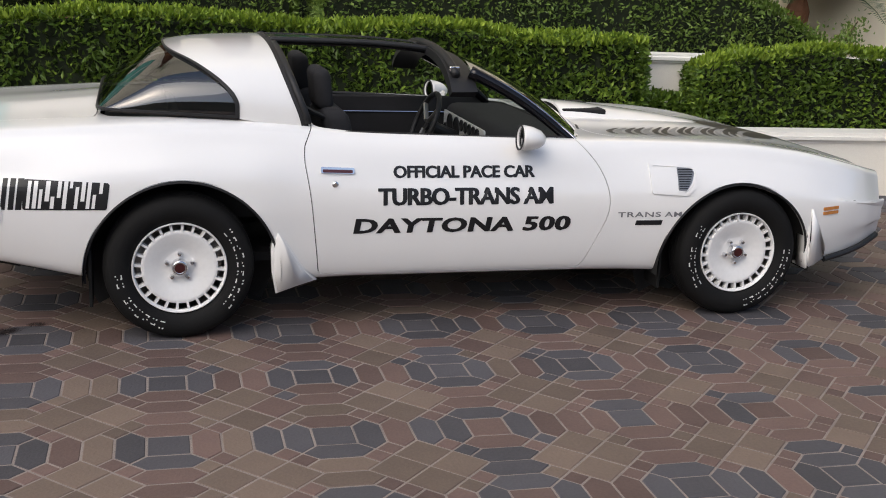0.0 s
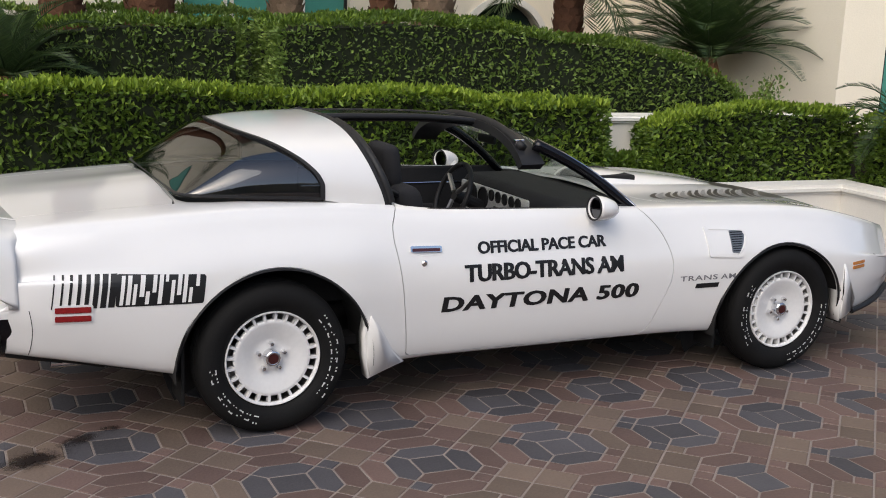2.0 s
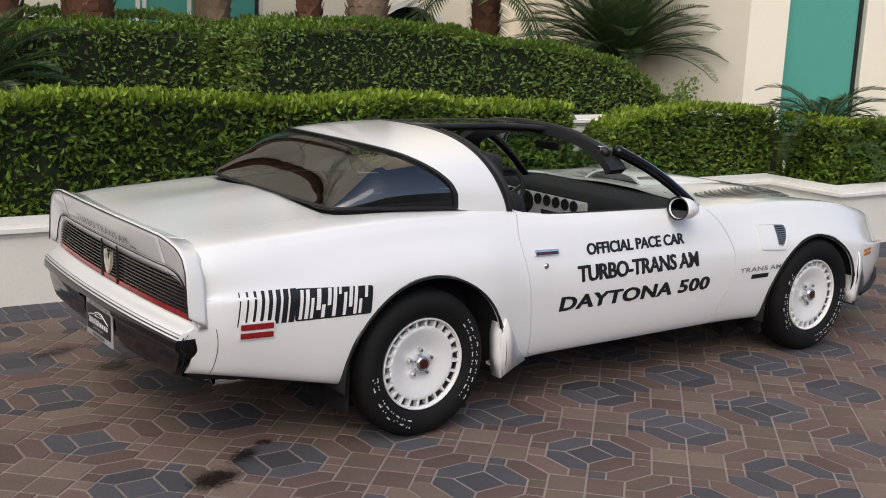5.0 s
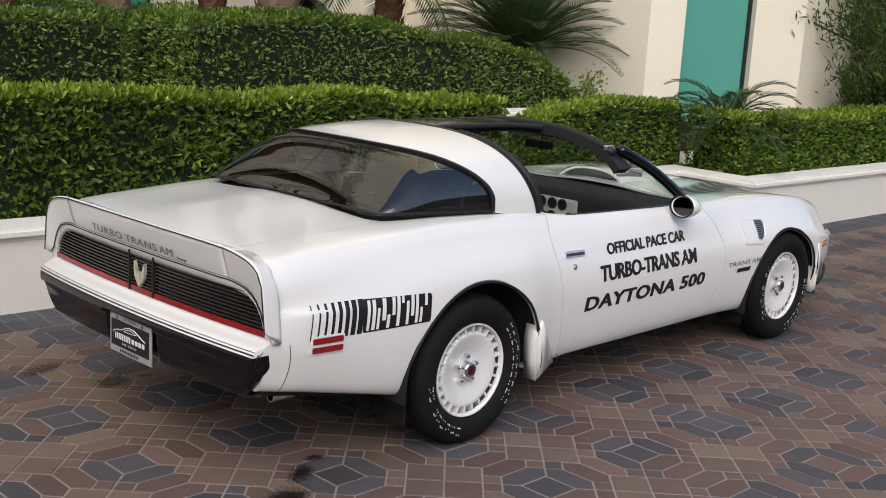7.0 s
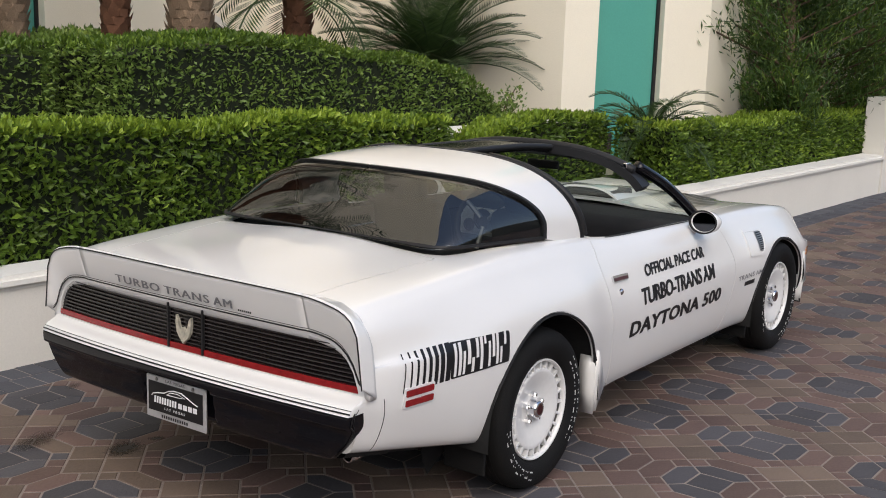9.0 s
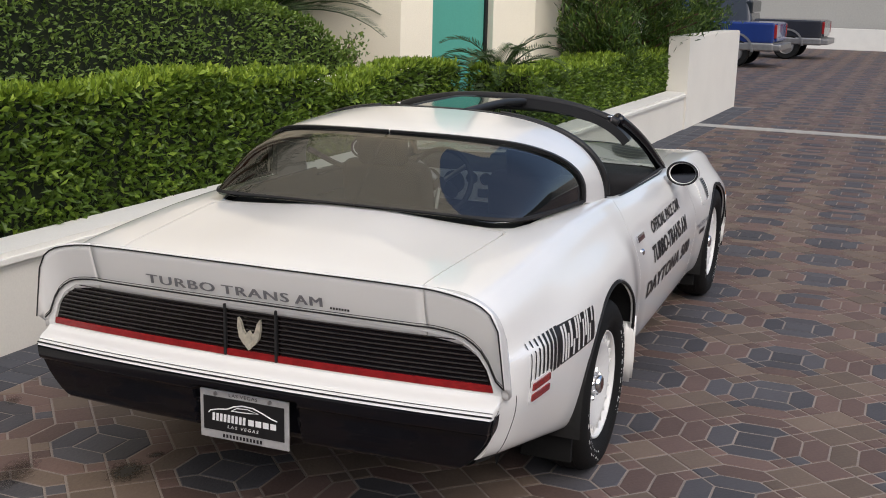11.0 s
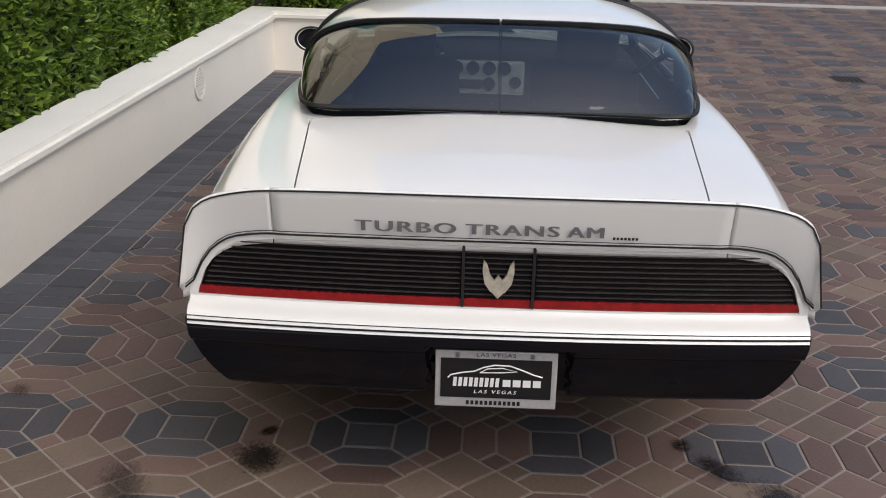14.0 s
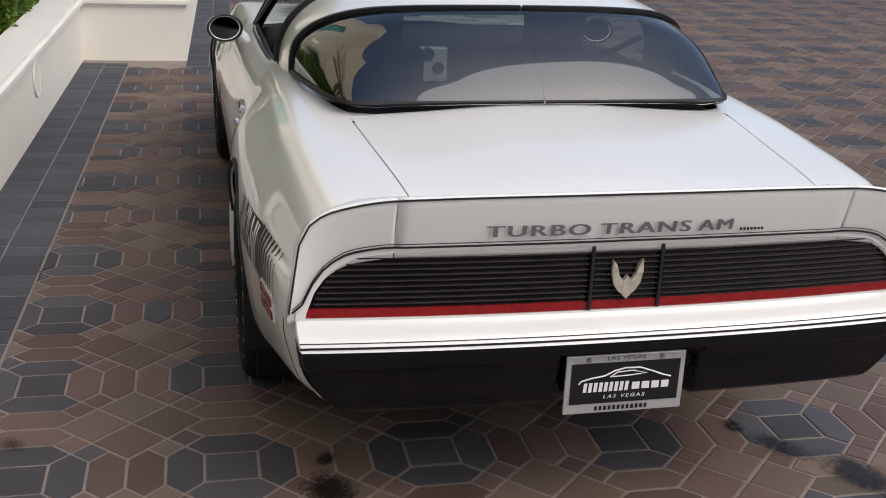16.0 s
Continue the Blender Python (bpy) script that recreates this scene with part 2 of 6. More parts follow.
def text_points(body, size, shear=0.0, bold=0.0, space=1.0):
    """Vertices and faces of flat lettering that starts at the origin, scaled to a width of 1, with its height."""
    cu = bpy.data.curves.new("letters", "FONT")
    cu.body, cu.size, cu.shear, cu.offset, cu.space_character, cu.resolution_u = body, size, shear, bold, space, 3
    cu.fill_mode = "FRONT"
    ob = new("letters", cu)
    me = bpy.data.meshes.new_from_object(ob.evaluated_get(bpy.context.evaluated_depsgraph_get()))
    v = np.array([q.co[:2] for q in me.vertices])
    f = [list(p.vertices) for p in me.polygons]
    bpy.data.objects.remove(ob)
    bpy.data.curves.remove(cu)
    bpy.data.meshes.remove(me)
    v -= v.min(axis=0)
    return v, f


def lettering(name, body, mat, parent, width, height, place, shear=0.0, bold=0.0, space=1.0, label=""):
    """Lettering laid on a surface: place(u, w) gives the 3D points for metres along and up."""
    v, f = text_points(body, 1.0, shear, bold, space)
    v = v / v.max(axis=0) * np.array([width, height])
    me = bpy.data.meshes.new(name)
    me.from_pydata([place(u, w) for u, w in v], [], f)
    bm = bmesh.new()
    bm.from_mesh(me)
    bmesh.ops.triangulate(bm, faces=[q for q in bm.faces if len(q.verts) > 3])
    for _ in range(2):
        longs = [e for e in bm.edges if e.calc_length() > 0.05]
        if longs:
            bmesh.ops.subdivide_edges(bm, edges=longs, cuts=1)
    bm.to_mesh(me)
    bm.free()
    me.materials.append(mat)
    ob = new(name, me)
    ob.parent = parent
    if label:
        ob["label"] = label
    return ob

# ---- ground and walls ----
GROUT = material("sand_joint", (0.25, 0.21, 0.185), 0.95, vary=0.25, scale=5, fine=120, bump=0.4)
FARPAVE = material("far_paving", (0.20, 0.135, 0.105), 0.85, vary=0.35, scale=2.5, fine=12, bump=0.2)
bm = bmesh.new()
bmesh.ops.create_grid(bm, x_segments=60, y_segments=60, size=400)
ground = tagged(link_bm("ground", bm, GROUT), "brown paved driveway bed with sandy joints", "ground", kind="structure")
ground.location = (0, 0, -0.0032)


def wall(name, poly, z0, z1, mat, label, bevel=0.0):
    return tagged(link_bm(name, prism_bm(poly, z0, z1, bevel=bevel), mat), label, "wall", kind="structure")


def strip(a, b, inset, thick):
    """Plan outline of a wall from a to b whose face lies inset to the left of the way a to b."""
    a, b = Vector(a), Vector(b)
    d = (b - a).normalized()
    n = Vector((-d.y, d.x))
    p, q = a + n * inset, b + n * inset
    return [tuple(p), tuple(q), tuple(q + n * thick), tuple(p + n * thick)]


WF, WX, WG, WT, WE = 2.05, 5.65, 1.25, 11.1, 14.8
wall("wall_planter", [(-14, WF), (WX, WF), (WX, WG), (WT - 0.01, WG), (WT - 0.01, WG + 0.24), (WX + 0.24, WG + 0.24), (WX + 0.24, WF + 0.24), (-14, WF + 0.24)], -0.05, 0.42, WALLWHITE, "low off-white stucco planter wall")
o = 0.035
cp = prism_bm([(-14, WF - o), (WX - o, WF - o), (WX - o, WG - o), (WT - 0.01, WG - o), (WT - 0.01, WG + 0.27), (WX + 0.27, WG + 0.27), (WX + 0.27, WF + 0.27), (-14, WF + 0.27)], 0.421, 0.50)
bmesh.ops.bevel(cp, geom=[e for e in cp.edges if abs(e.verts[0].co.z - e.verts[1].co.z) < 0.01], offset=0.026, segments=4, affect="EDGES")
tagged(link_bm("coping", cp, COPING), "rounded off-white coping on the planter wall", "coping", kind="structure")
wall("wall_tall", [(WT, WG - 0.02), (WE, WG - 0.02), (WE, WG + 0.26), (WT, WG + 0.26)], -0.05, 1.22, WALLWHITE, "taller cream stucco wall beside the driveway", 0.01)
wall("wall_upper", [(-14, 2.78), (5.9, 2.78), (5.9, 2.98), (-14, 2.98)], 0.2, 0.94, WALLWHITE, "upper terrace wall behind the hedge")
cp = prism_bm([(-14, 2.74), (5.94, 2.74), (5.94, 3.02), (-14, 3.02)], 0.941, 1.005)
bmesh.ops.bevel(cp, geom=[e for e in cp.edges if abs(e.verts[0].co.z - e.verts[1].co.z) < 0.01], offset=0.02, segments=3, affect="EDGES")
tagged(link_bm("coping_upper", cp, COPING), "rounded coping on the upper terrace wall", "coping", kind="structure")
tagged(link_bm("soil_bed", prism_bm([(-14, WF + 0.2), (WX + 0.2, WF + 0.2), (WX + 0.2, WG + 0.2), (WT - 0.01, WG + 0.2), (WT - 0.01, 2.83), (-14, 2.83)], 0.1, 0.39), SOIL), "dark soil in the lower planter bed", "soil", kind="structure")
tagged(link_bm("soil_terrace", prism_bm([(-14, 2.97), (WT - 0.01, 2.97), (WT - 0.01, 8), (-14, 8)], 0.1, 0.82), SOIL), "dark soil of the upper planted terrace", "soil", kind="structure")

# ---- hotel building ----
def panel_wall(name, a, b, z0, z1, holes, thick, mat, label):
    """An upright wall from a to b with openings (u0, u1, w0, w1, arched)."""
    a, b = Vector(a), Vector(b)
    d = (b - a)
    L = d.length
    d = d / L
    n = Vector((d.y, -d.x))
    us, ws = np.linspace(0, L, max(2, int(L / 0.08))), np.linspace(z0, z1, max(2, int((z1 - z0) / 0.12)))
    U, W = np.meshgrid(us, ws, indexing="ij")
    P = np.stack([a.x + d.x * U, a.y + d.y * U, W], -1)
    keeps = []
    for u0, u1, w0, w1, arched in holes:
        poly = [(u0, w0), (u1, w0), (u1, w1)]
        if arched:
            r, c = (u1 - u0) / 2, (u0 + u1) / 2
            poly += [(c + r * math.cos(q), w1 + r * math.sin(q)) for q in np.linspace(0, math.pi, 17)[1:-1]]
        poly.append((u0, w1))
        keeps.append(outline_distance(U, W, poly))
    v, f = cut_sheet(P, keeps, flip=True)
    me = bpy.data.meshes.new(name)
    me.from_pydata(v, [], f)
    me.materials.append(mat)
    ob = new(name, me)
    s = ob.modifiers.new("thickness", "SOLIDIFY")
    s.thickness, s.offset = thick, 1
    return tagged(ob, label, "wall", kind="structure")


def window_in(name, a, b, u0, u1, w0, w1, depth, mat, label, mullions=()):
    """A framed pane set back in a wall that runs from a to b."""
    a, b = Vector(a), Vector(b)
    d = (b - a).normalized()
    n = Vector((-d.y, d.x))
    w = tagged(new(name), label, "window", kind="structure")

    def slab(nm, p0, p1, q0, q1, d0, d1, m):
        bmx = prism_bm([tuple(a + d * p0 + n * d0), tuple(a + d * p1 + n * d0), tuple(a + d * p1 + n * d1), tuple(a + d * p0 + n * d1)], q0, q1)
        part(nm, bmx, m, w)
    slab("pane", u0, u1, w0, w1, depth, depth + 0.02, mat)
    fr = 0.035
    slab("window_frame", u0, u0 + fr, w0, w1, depth - 0.03, depth - 0.002, TRIM)
    slab("window_frame", u1 - fr, u1, w0, w1, depth - 0.03, depth - 0.002, TRIM)
    for m in mullions:
        slab("mullion", m - 0.02, m + 0.02, w0, w1, depth - 0.025, depth - 0.002, COPING)
    return w


H = 24.0
BA, BB = (-16, 7.0), (7.0, 7.0)
panel_wall("wall_hotel", BA, BB, 0.3, H, [(17.0, 18.86, 0.8, 4.2, False), (20.28, 21.30, 0.8, 1.42, True), (12.2, 14.0, 0.8, 4.2, False)], 0.3, STUCCO, "cream stucco hotel wall behind the terrace")
window_in("window_1", BA, BB, 17.0, 18.86, 0.8, 4.2, 0.14, TEAL, "tall teal-tinted hotel window", (17.48, 17.55, 18.05, 18.35))
window_in("window_2", BA, BB, 12.2, 14.0, 0.8, 4.2, 0.14, TEAL, "tall teal-tinted hotel window", (12.8, 13.4))
DARKGLASS = material("dark_arch_glass", (0.02, 0.035, 0.03), 0.1, vary=0.1)
window_in("window_3", BA, BB, 20.2, 21.5, 0.8, 2.2, 0.16, DARKGLASS, "dark arched hotel window")
ar = bmesh.new()
for k in range(24):
    q0, q1 = math.pi * k / 24, math.pi * (k + 1) / 24
    vs = []
    for q in (q0, q1):
        for r in (0.512, 0.585):
            for y in (6.96, 7.01):
                vs.append(ar.verts.new((4.79 + r * math.cos(q), y, 1.42 + r * math.sin(q))))
    a0, a1, a2, a3, b0, b1, b2, b3 = vs
    for f in ((a0, b0, b1, a1), (a2, a3, b3, b2), (a0, a2, b2, b0)):
        ar.faces.new(f)
bmesh.ops.recalc_face_normals(ar, faces=ar.faces)
tagged(link_bm("arch_trim", ar, COPING), "raised stucco trim round the arched window", "trim", kind="structure")
TB, TC, TD = (6.5, 3.2), (8.15, 2.35), (16.7, 3.3)
panel_wall("wall_tower_side", (6.4, 7.0), TB, 0.3, H, [], 0.3, STUCCO, "cream stucco side of the hotel bay")
panel_wall("wall_tower", TB, TC, 0.3, H, [(0.41, 1.24, 0.5, 6.0, False)], 0.3, STUCCO, "cream stucco hotel bay with a tall window")
window_in("window_4", TB, TC, 0.41, 1.24, 0.5, 6.0, 0.12, TEAL, "tall plain teal window in the hotel bay")
panel_wall("wall_wing", TC, TD, 0.3, H, [], 0.3, STUCCO, "cream stucco hotel wing beside the driveway")

# ---- unseen walls behind the walk, added to darken reflections and low sky ----
BLOCKER = material("dark_tan_blocker", (0.34, 0.31, 0.25), 0.9, vary=0.15, scale=0.3, fine=4)
wall("wall_west", [(-24, -26), (-23.6, -26), (-23.6, 7.3), (-24, 7.3)], -0.05, 8.0, BLOCKER, "unseen tan wall added to block low sky and darken reflections")
wall("wall_south", [(-24, -26.4), (40, -26.4), (40, -26), (-24, -26)], -0.05, 8.0, BLOCKER, "unseen tan wall added to block low sky and darken reflections")

# ---- far end of the driveway ----
wall("wall_far", [(38.6, -30), (39, -30), (39, 14), (38.6, 14)], -0.05, 6.5, CONCRETE, "tall grey concrete wall across the end of the driveway")
wall("wall_far_base", [(37.8, -30), (38.2, -30), (38.2, 14), (37.8, 14)], -0.05, 0.72, COPING, "low white wall at the end of the driveway")
tagged(link_bm("gutter_channel", prism_bm([(11.65, -18), (11.95, -18), (11.95, WG), (11.65, WG)], -0.02, 0.004), CONCRETE), "pale concrete drain channel across the paving", "drain", kind="structure")

# ---- the car ----
car = thing("coupe_car", "pearl white two-door coupe with black lettering and open roof panels", "car")
car.location, car.rotation_euler, car.scale = (0.001, -0.004, 0), (0, 0, radians(2.5)), (1, 0.978, 1)
NX = 300


def tab(*rows):
    xs = [r[0] for r in rows]
    return [smooth_table(xs, [r[k] for r in rows]) for k in range(1, len(rows[0]))]


# x: bottom height, half width, shoulder height, shoulder half width, height at half way in, height on the centre line
zb_, yw_, zs_, ys_, zm_, zc_ = tab(
    (-1.03, 0.415, 0.835, 0.868, 0.750, 0.902, 0.908),
    (-0.90, 0.395, 0.868, 0.885, 0.770, 0.920, 0.930),
    (-0.60, 0.335, 0.893, 0.905, 0.785, 0.942, 0.958),
    (-0.30, 0.275, 0.913, 0.920, 0.790, 0.965, 0.985),
    (0.00, 0.24, 0.922, 0.925, 0.788, 0.985, 1.005),
    (0.30, 0.235, 0.918, 0.920, 0.785, 0.985, 1.005),
    (0.55, 0.25, 0.892, 0.905, 0.782, 0.980, 1.000),
    (0.80, 0.255, 0.882, 0.893, 0.784, 0.930, 0.940),
    (1.30, 0.255, 0.884, 0.880, 0.790, 0.910, 0.920),
    (1.80, 0.255, 0.884, 0.868, 0.790, 0.890, 0.900),
    (2.10, 0.25, 0.882, 0.862, 0.770, 0.880, 0.900),
    (2.40, 0.24, 0.890, 0.858, 0.765, 0.868, 0.888),
    (2.75, 0.24, 0.900, 0.845, 0.760, 0.850, 0.868),
    (3.10, 0.24, 0.890, 0.808, 0.745, 0.812, 0.830),
    (3.35, 0.27, 0.850, 0.755, 0.705, 0.760, 0.775),
    (3.55, 0.30, 0.770, 0.700, 0.620, 0.700, 0.712),
    (3.68, 0.33, 0.660, 0.655, 0.510, 0.652, 0.662),
)


def section(x, n=44):
    """Half cross-section from the sill bottom up over the shoulder to the centre line."""
    zb, yw, zs, ys, zm, zc = (float(f(x)) for f in (zb_, yw_, zs_, ys_, zm_, zc_))
    yw += 0.014 * min(1, max(0, (x + 1.0) / 0.5)) * min(1, max(0, (3.5 - x) / 0.5))
    mid = zb + 0.52 * (zs - zb)
    C = np.array([(yw - 0.13, zb - 0.005), (yw - 0.055, zb + 0.005), (yw - 0.018, zb + 0.10), (yw, mid - 0.06), (yw - 0.004, mid + 0.05), (yw - 0.03, zs - 0.16),
                  (ys + 0.045, zs - 0.06), (ys, zs), (ys - 0.07, zs + 0.35 * (zm - zs) + 0.012), (0.5 * ys, zm), (0.2 * ys, zc - 0.002), (0, zc)])
    E = np.vstack([2 * C[0] - C[1], C, (-C[-2][0], C[-2][1])])
    out = []
    per = 5
    for i in range(len(C) - 1):
        p0, p1, p2, p3 = E[i], E[i + 1], E[i + 2], E[i + 3]
        for k in range(per):
            t = k / per
            out.append(0.5 * ((2 * p1) + (p2 - p0) * t + (2 * p0 - 5 * p1 + 4 * p2 - p3) * t * t + (3 * p1 - p0 - 3 * p2 + p3) * t ** 3))
    out.append(C[-1])
    return np.array(out)


def bend(x, y):
    """The ends bow out in plan towards the centre line."""
    x = np.asarray(x, float)
    back = np.clip((-x - 0.55) / 0.5, 0, 1) ** 2 * 0.038 * (1 - (np.abs(y) / 0.84) ** 2.2)
    front = np.clip((x - 3.0) / 0.68, 0, 1) ** 2 * 0.16 * (1 - (np.abs(y) / 0.75) ** 2)
    return x - back + front


XS = np.unique(np.concatenate([np.linspace(-1.03, 3.68, 238), np.linspace(3.5, 3.68, 16)]))
SEC = np.array([section(x) for x in XS])
YS, ZS = SEC[:, :, 0], SEC[:, :, 1]
XG = np.repeat(XS[:, None], SEC.shape[1], 1)


def body_grid(side, lift=0.0):
    y = YS * side
    return np.stack([bend(XG, y), y + side * lift * (YS > 0.3), ZS + lift * 0.3], -1)


SIDE_Z, SIDE_Y = ZS[:, 5:36].copy(), YS[:, 5:36].copy()


def near_sections(x):
    x = min(max(float(x), XS[0]), XS[-1] - 1e-6)
    i = int(np.searchsorted(XS, x, side="right")) - 1
    return i, (x - XS[i]) / (XS[i + 1] - XS[i])


def side_y(x, z):
    """Half width of the body side at a place along and up it."""
    i, t = near_sections(x)
    return (1 - t) * float(np.interp(z, SIDE_Z[i], SIDE_Y[i])) + t * float(np.interp(z, SIDE_Z[i + 1], SIDE_Y[i + 1]))


def top_z(x, y):
    """Height of the hood or deck."""
    i, t = near_sections(x)
    y = abs(y)
    return (1 - t) * float(np.interp(y, YS[i, 35:][::-1], ZS[i, 35:][::-1])) + t * float(np.interp(y, YS[i + 1, 35:][::-1], ZS[i + 1, 35:][::-1]))


ARCH_R, ARCH_F = (0.015, 0.300, 0.415), (2.725, 0.262, 0.415)


def arch(c, grow=0.0):
    return np.hypot(XG - c[0], (ZS - c[1]) * np.where(ZS < c[1], 0.25, 1.0)) - c[2] - grow


DOOR = rounded([(0.553, 0.86, 0.01), (0.548, 0.80, 0.05), (0.572, 0.66, 0.2), (0.618, 0.272, 0.02), (1.895, 0.262, 0.05), (2.035, 0.58, 0.25), (1.985, 0.76, 0.2), (1.82, 0.93, 0.01), (0.60, 0.95, 0.01)], 0.03)
door_d = outline_distance(XG, ZS, DOOR)
cabin = outline_distance(XG, YS, rounded([(0.60, -2), (0.60, 0.735, 0.05), (1.0, 0.745), (1.70, 0.742, 0.1), (1.92, 0.70, 0.05), (1.96, 0.5, 0.1), (1.99, -2)], 0.05))
upper = np.where(YS < 0.80, 1.0, 0.0) * np.where(ZS > 0.5, 1, 0)
cab_keep = np.where((ZS > 0.6), cabin, 1.0)
HOOD = rounded([(2.06, -1.0), (2.03, 0.55, 0.1), (2.12, 0.655, 0.12), (3.0, 0.60, 0.2), (3.46, 0.50, 0.15), (3.52, -1.0)], 0.05)
hood_d = np.where(ZS > 0.55, outline_distance(XG, YS, HOOD), 1.0)
TRUNK = [(-0.34, -1.0), (-0.34, 0.605), (-1.3, 0.525), (-1.3, -1.0)]
trunk_d = np.where(ZS > 0.6, outline_distance(XG, YS, TRUNK), 1.0)
glassbase = outline_distance(XG, YS, [(-0.33, -1), (-0.325, 0.54), (-0.29, 0.605), (-0.2, 0.64), (0.0, 0.675), (0.25, 0.70), (0.62, 0.71), (0.62, -1)])
glassbase = np.where(ZS > 0.6, glassbase, 1.0)
G = 0.0022
for side in (-1, 1):
    P = body_grid(side)
    fl = side > 0
    body_piece = cut_sheet(P, [arch(ARCH_R), arch(ARCH_F), door_d - G, cab_keep, hood_d - G, trunk_d - G, glassbase], fl)
    if side < 0:
        keep_body = body_piece
    door_piece = cut_sheet(P, [-door_d - G, cab_keep], fl)
    d = sheet_part("door", [door_piece], PAINT, car, "white door with black lettering" if side < 0 else "", 0.012)
    hoods = cut_sheet(P, [-hood_d - G], fl)
    trunks = cut_sheet(P, [-trunk_d - G, glassbase], fl)
    if side < 0:
        keep_hood, keep_trunk, door_near = hoods, trunks, d
    else:
        sheet_part("body", [keep_body, body_piece], PAINT, car, "pearl white body shell", 0.012)
        sheet_part("hood", [keep_hood, hoods], PAINT, car, "white hood with a dark bird decal", 0.012)
        sheet_part("trunk_lid", [keep_trunk, trunks], PAINT, car, "", 0.012)

# underside and inner shell that stop light in the gaps
ub = box_bm(-0.80, 3.3, -0.60, 0.60, 0.32, 0.45, 0.03)
box_bm(0.48, 2.20, -0.80, 0.80, 0.235, 0.36, 0.02, bm=ub)
part("floor_pan", ub, UNDER, car)
inner = [cut_sheet(np.stack([bend(XG, YS * s), s * np.maximum(YS - 0.022, 0), ZS - np.where(YS < 0.8, 0.022, 0.0)], -1), [arch(ARCH_R, 0.01), arch(ARCH_F, 0.01), cab_keep - 0.015, glassbase - 0.02, ZS - 0.28], s > 0) for s in (-1, 1)]
sheet_part("inner_shell", inner, UNDER, car)

# greenhouse
zr_ = smooth_table([-0.345, -0.29, -0.20, -0.05, 0.10, 0.30, 0.55, 0.90, 1.20, 1.36, 1.44], [0.992, 1.050, 1.130, 1.228, 1.258, 1.273, 1.281, 1.279, 1.263, 1.238, 1.212])
yb_ = smooth_table([-0.345, -0.335, -0.29, -0.20, 0.0, 0.25, 0.60, 1.0, 1.44], [0.52, 0.58, 0.63, 0.66, 0.695, 0.72, 0.735, 0.735, 0.72])
zbelt_ = smooth_table([-0.345, 0.0, 0.25, 0.6, 1.44], [0.985, 0.975, 0.965, 0.90, 0.87])
GXS = np.concatenate([np.linspace(-0.345, -0.12, 36), np.linspace(-0.113, 0.30, 64), np.linspace(0.315, 1.44, 70)])
TH = np.linspace(0, math.pi / 2, 64)
GX = np.repeat(GXS[:, None], len(TH), 1)
n_ = 2.75
GY = yb_(GX) * np.cos(TH)[None, :] ** (2 / n_)
GZ = zbelt_(GX) + (zr_(GX) - zbelt_(GX)) * np.sin(TH)[None, :] ** (2 / n_)
xe_ = smooth_table([0.97, 1.02, 1.065, 1.12, 1.175, 1.208, 1.233, 1.27], [0.262, 0.262, 0.245, 0.195, 0.115, 0.045, -0.045, -0.20])
xo_ = smooth_table([0.85, 0.94, 1.08, 1.17, 1.285], [0.585, 0.570, 0.520, 0.488, 0.455])
glass_d = xe_(GZ) - GX
roof_back = GX - xe_(GZ)
roof_front = xo_(GZ) - GX
roofs, glasses, seals, tbars, heads = [], [], [], [], []
for side in (-1, 1):
    P = np.stack([GX, GY * side, GZ], -1)
    fl = side > 0
    roofs.append(cut_sheet(P, [roof_back - 0.012, roof_front], fl))
    glasses.append(cut_sheet(P + np.stack([GX * 0, -0.006 * side * np.sign(GY), GX * 0 - 0.006], -1), [glass_d + 0.006], fl))
    seals.append(cut_sheet(P + np.stack([GX * 0, 0.004 * side * np.sign(GY), GX * 0 + 0.004], -1), [0.010 - np.abs(glass_d + 0.002)], fl))
    seals.append(cut_sheet(P + np.stack([GX * 0, 0.003 * side * np.sign(GY), GX * 0 + 0.002], -1), [glass_d, 0.011 - (GZ - zbelt_(GX))], fl))
    seals.append(cut_sheet(P + np.stack([GX * 0, 0.002 * side * np.sign(GY), GX * 0 + 0.002], -1), [0.016 - np.abs(roof_front - 0.006)], fl))
    tb = 0.125 - GY
    tbars.append(cut_sheet(P, [-roof_front, tb, 1.30 - GX], fl))
    heads.append(cut_sheet(P, [GX - 1.265, 1.40 - GX, GZ - 1.09], fl))
sheet_part("roof", roofs, PAINT, car, "white rear roof and pillars", 0.03)
sheet_part("rear_window", glasses, GLASS, car, "large wraparound tinted rear window", 0.0)
sheet_part("window_seal", seals, TRIM, car, "black rubber seal", 0.012)
sheet_part("roof_bar", tbars, BLACK, car, "black centre bar between the roof openings", 0.035)
sheet_part("windscreen_header", heads, TRIM, car, "black header over the windscreen", 0.04)


# ---- rear end ----
def tail_x(y, off=0.0):
    return -1.03 - 0.038 * (1 - min(1, abs(y) / 0.84) ** 2.2) + off


def rear_sheet(outline, off=0.0, holes=(), ny=150, nz=40, grow=0.0, edge=0.01):
    """A sheet bowed like the tail, inside an outline of (y, z)."""
    ys, zs = [p[0] for p in outline], [p[1] for p in outline]
    Y, Z = np.meshgrid(np.linspace(min(ys) - edge, max(ys) + edge, ny), np.linspace(min(zs) - edge, max(zs) + edge, nz), indexing="ij")
    X = np.vectorize(tail_x)(Y) + (off(Z) if callable(off) else off)
    keeps = [-outline_distance(Y, Z, outline) + grow] + [outline_distance(Y, Z, h) for h in holes]
    return cut_sheet(np.stack([X, Y, Z], -1), keeps, True)


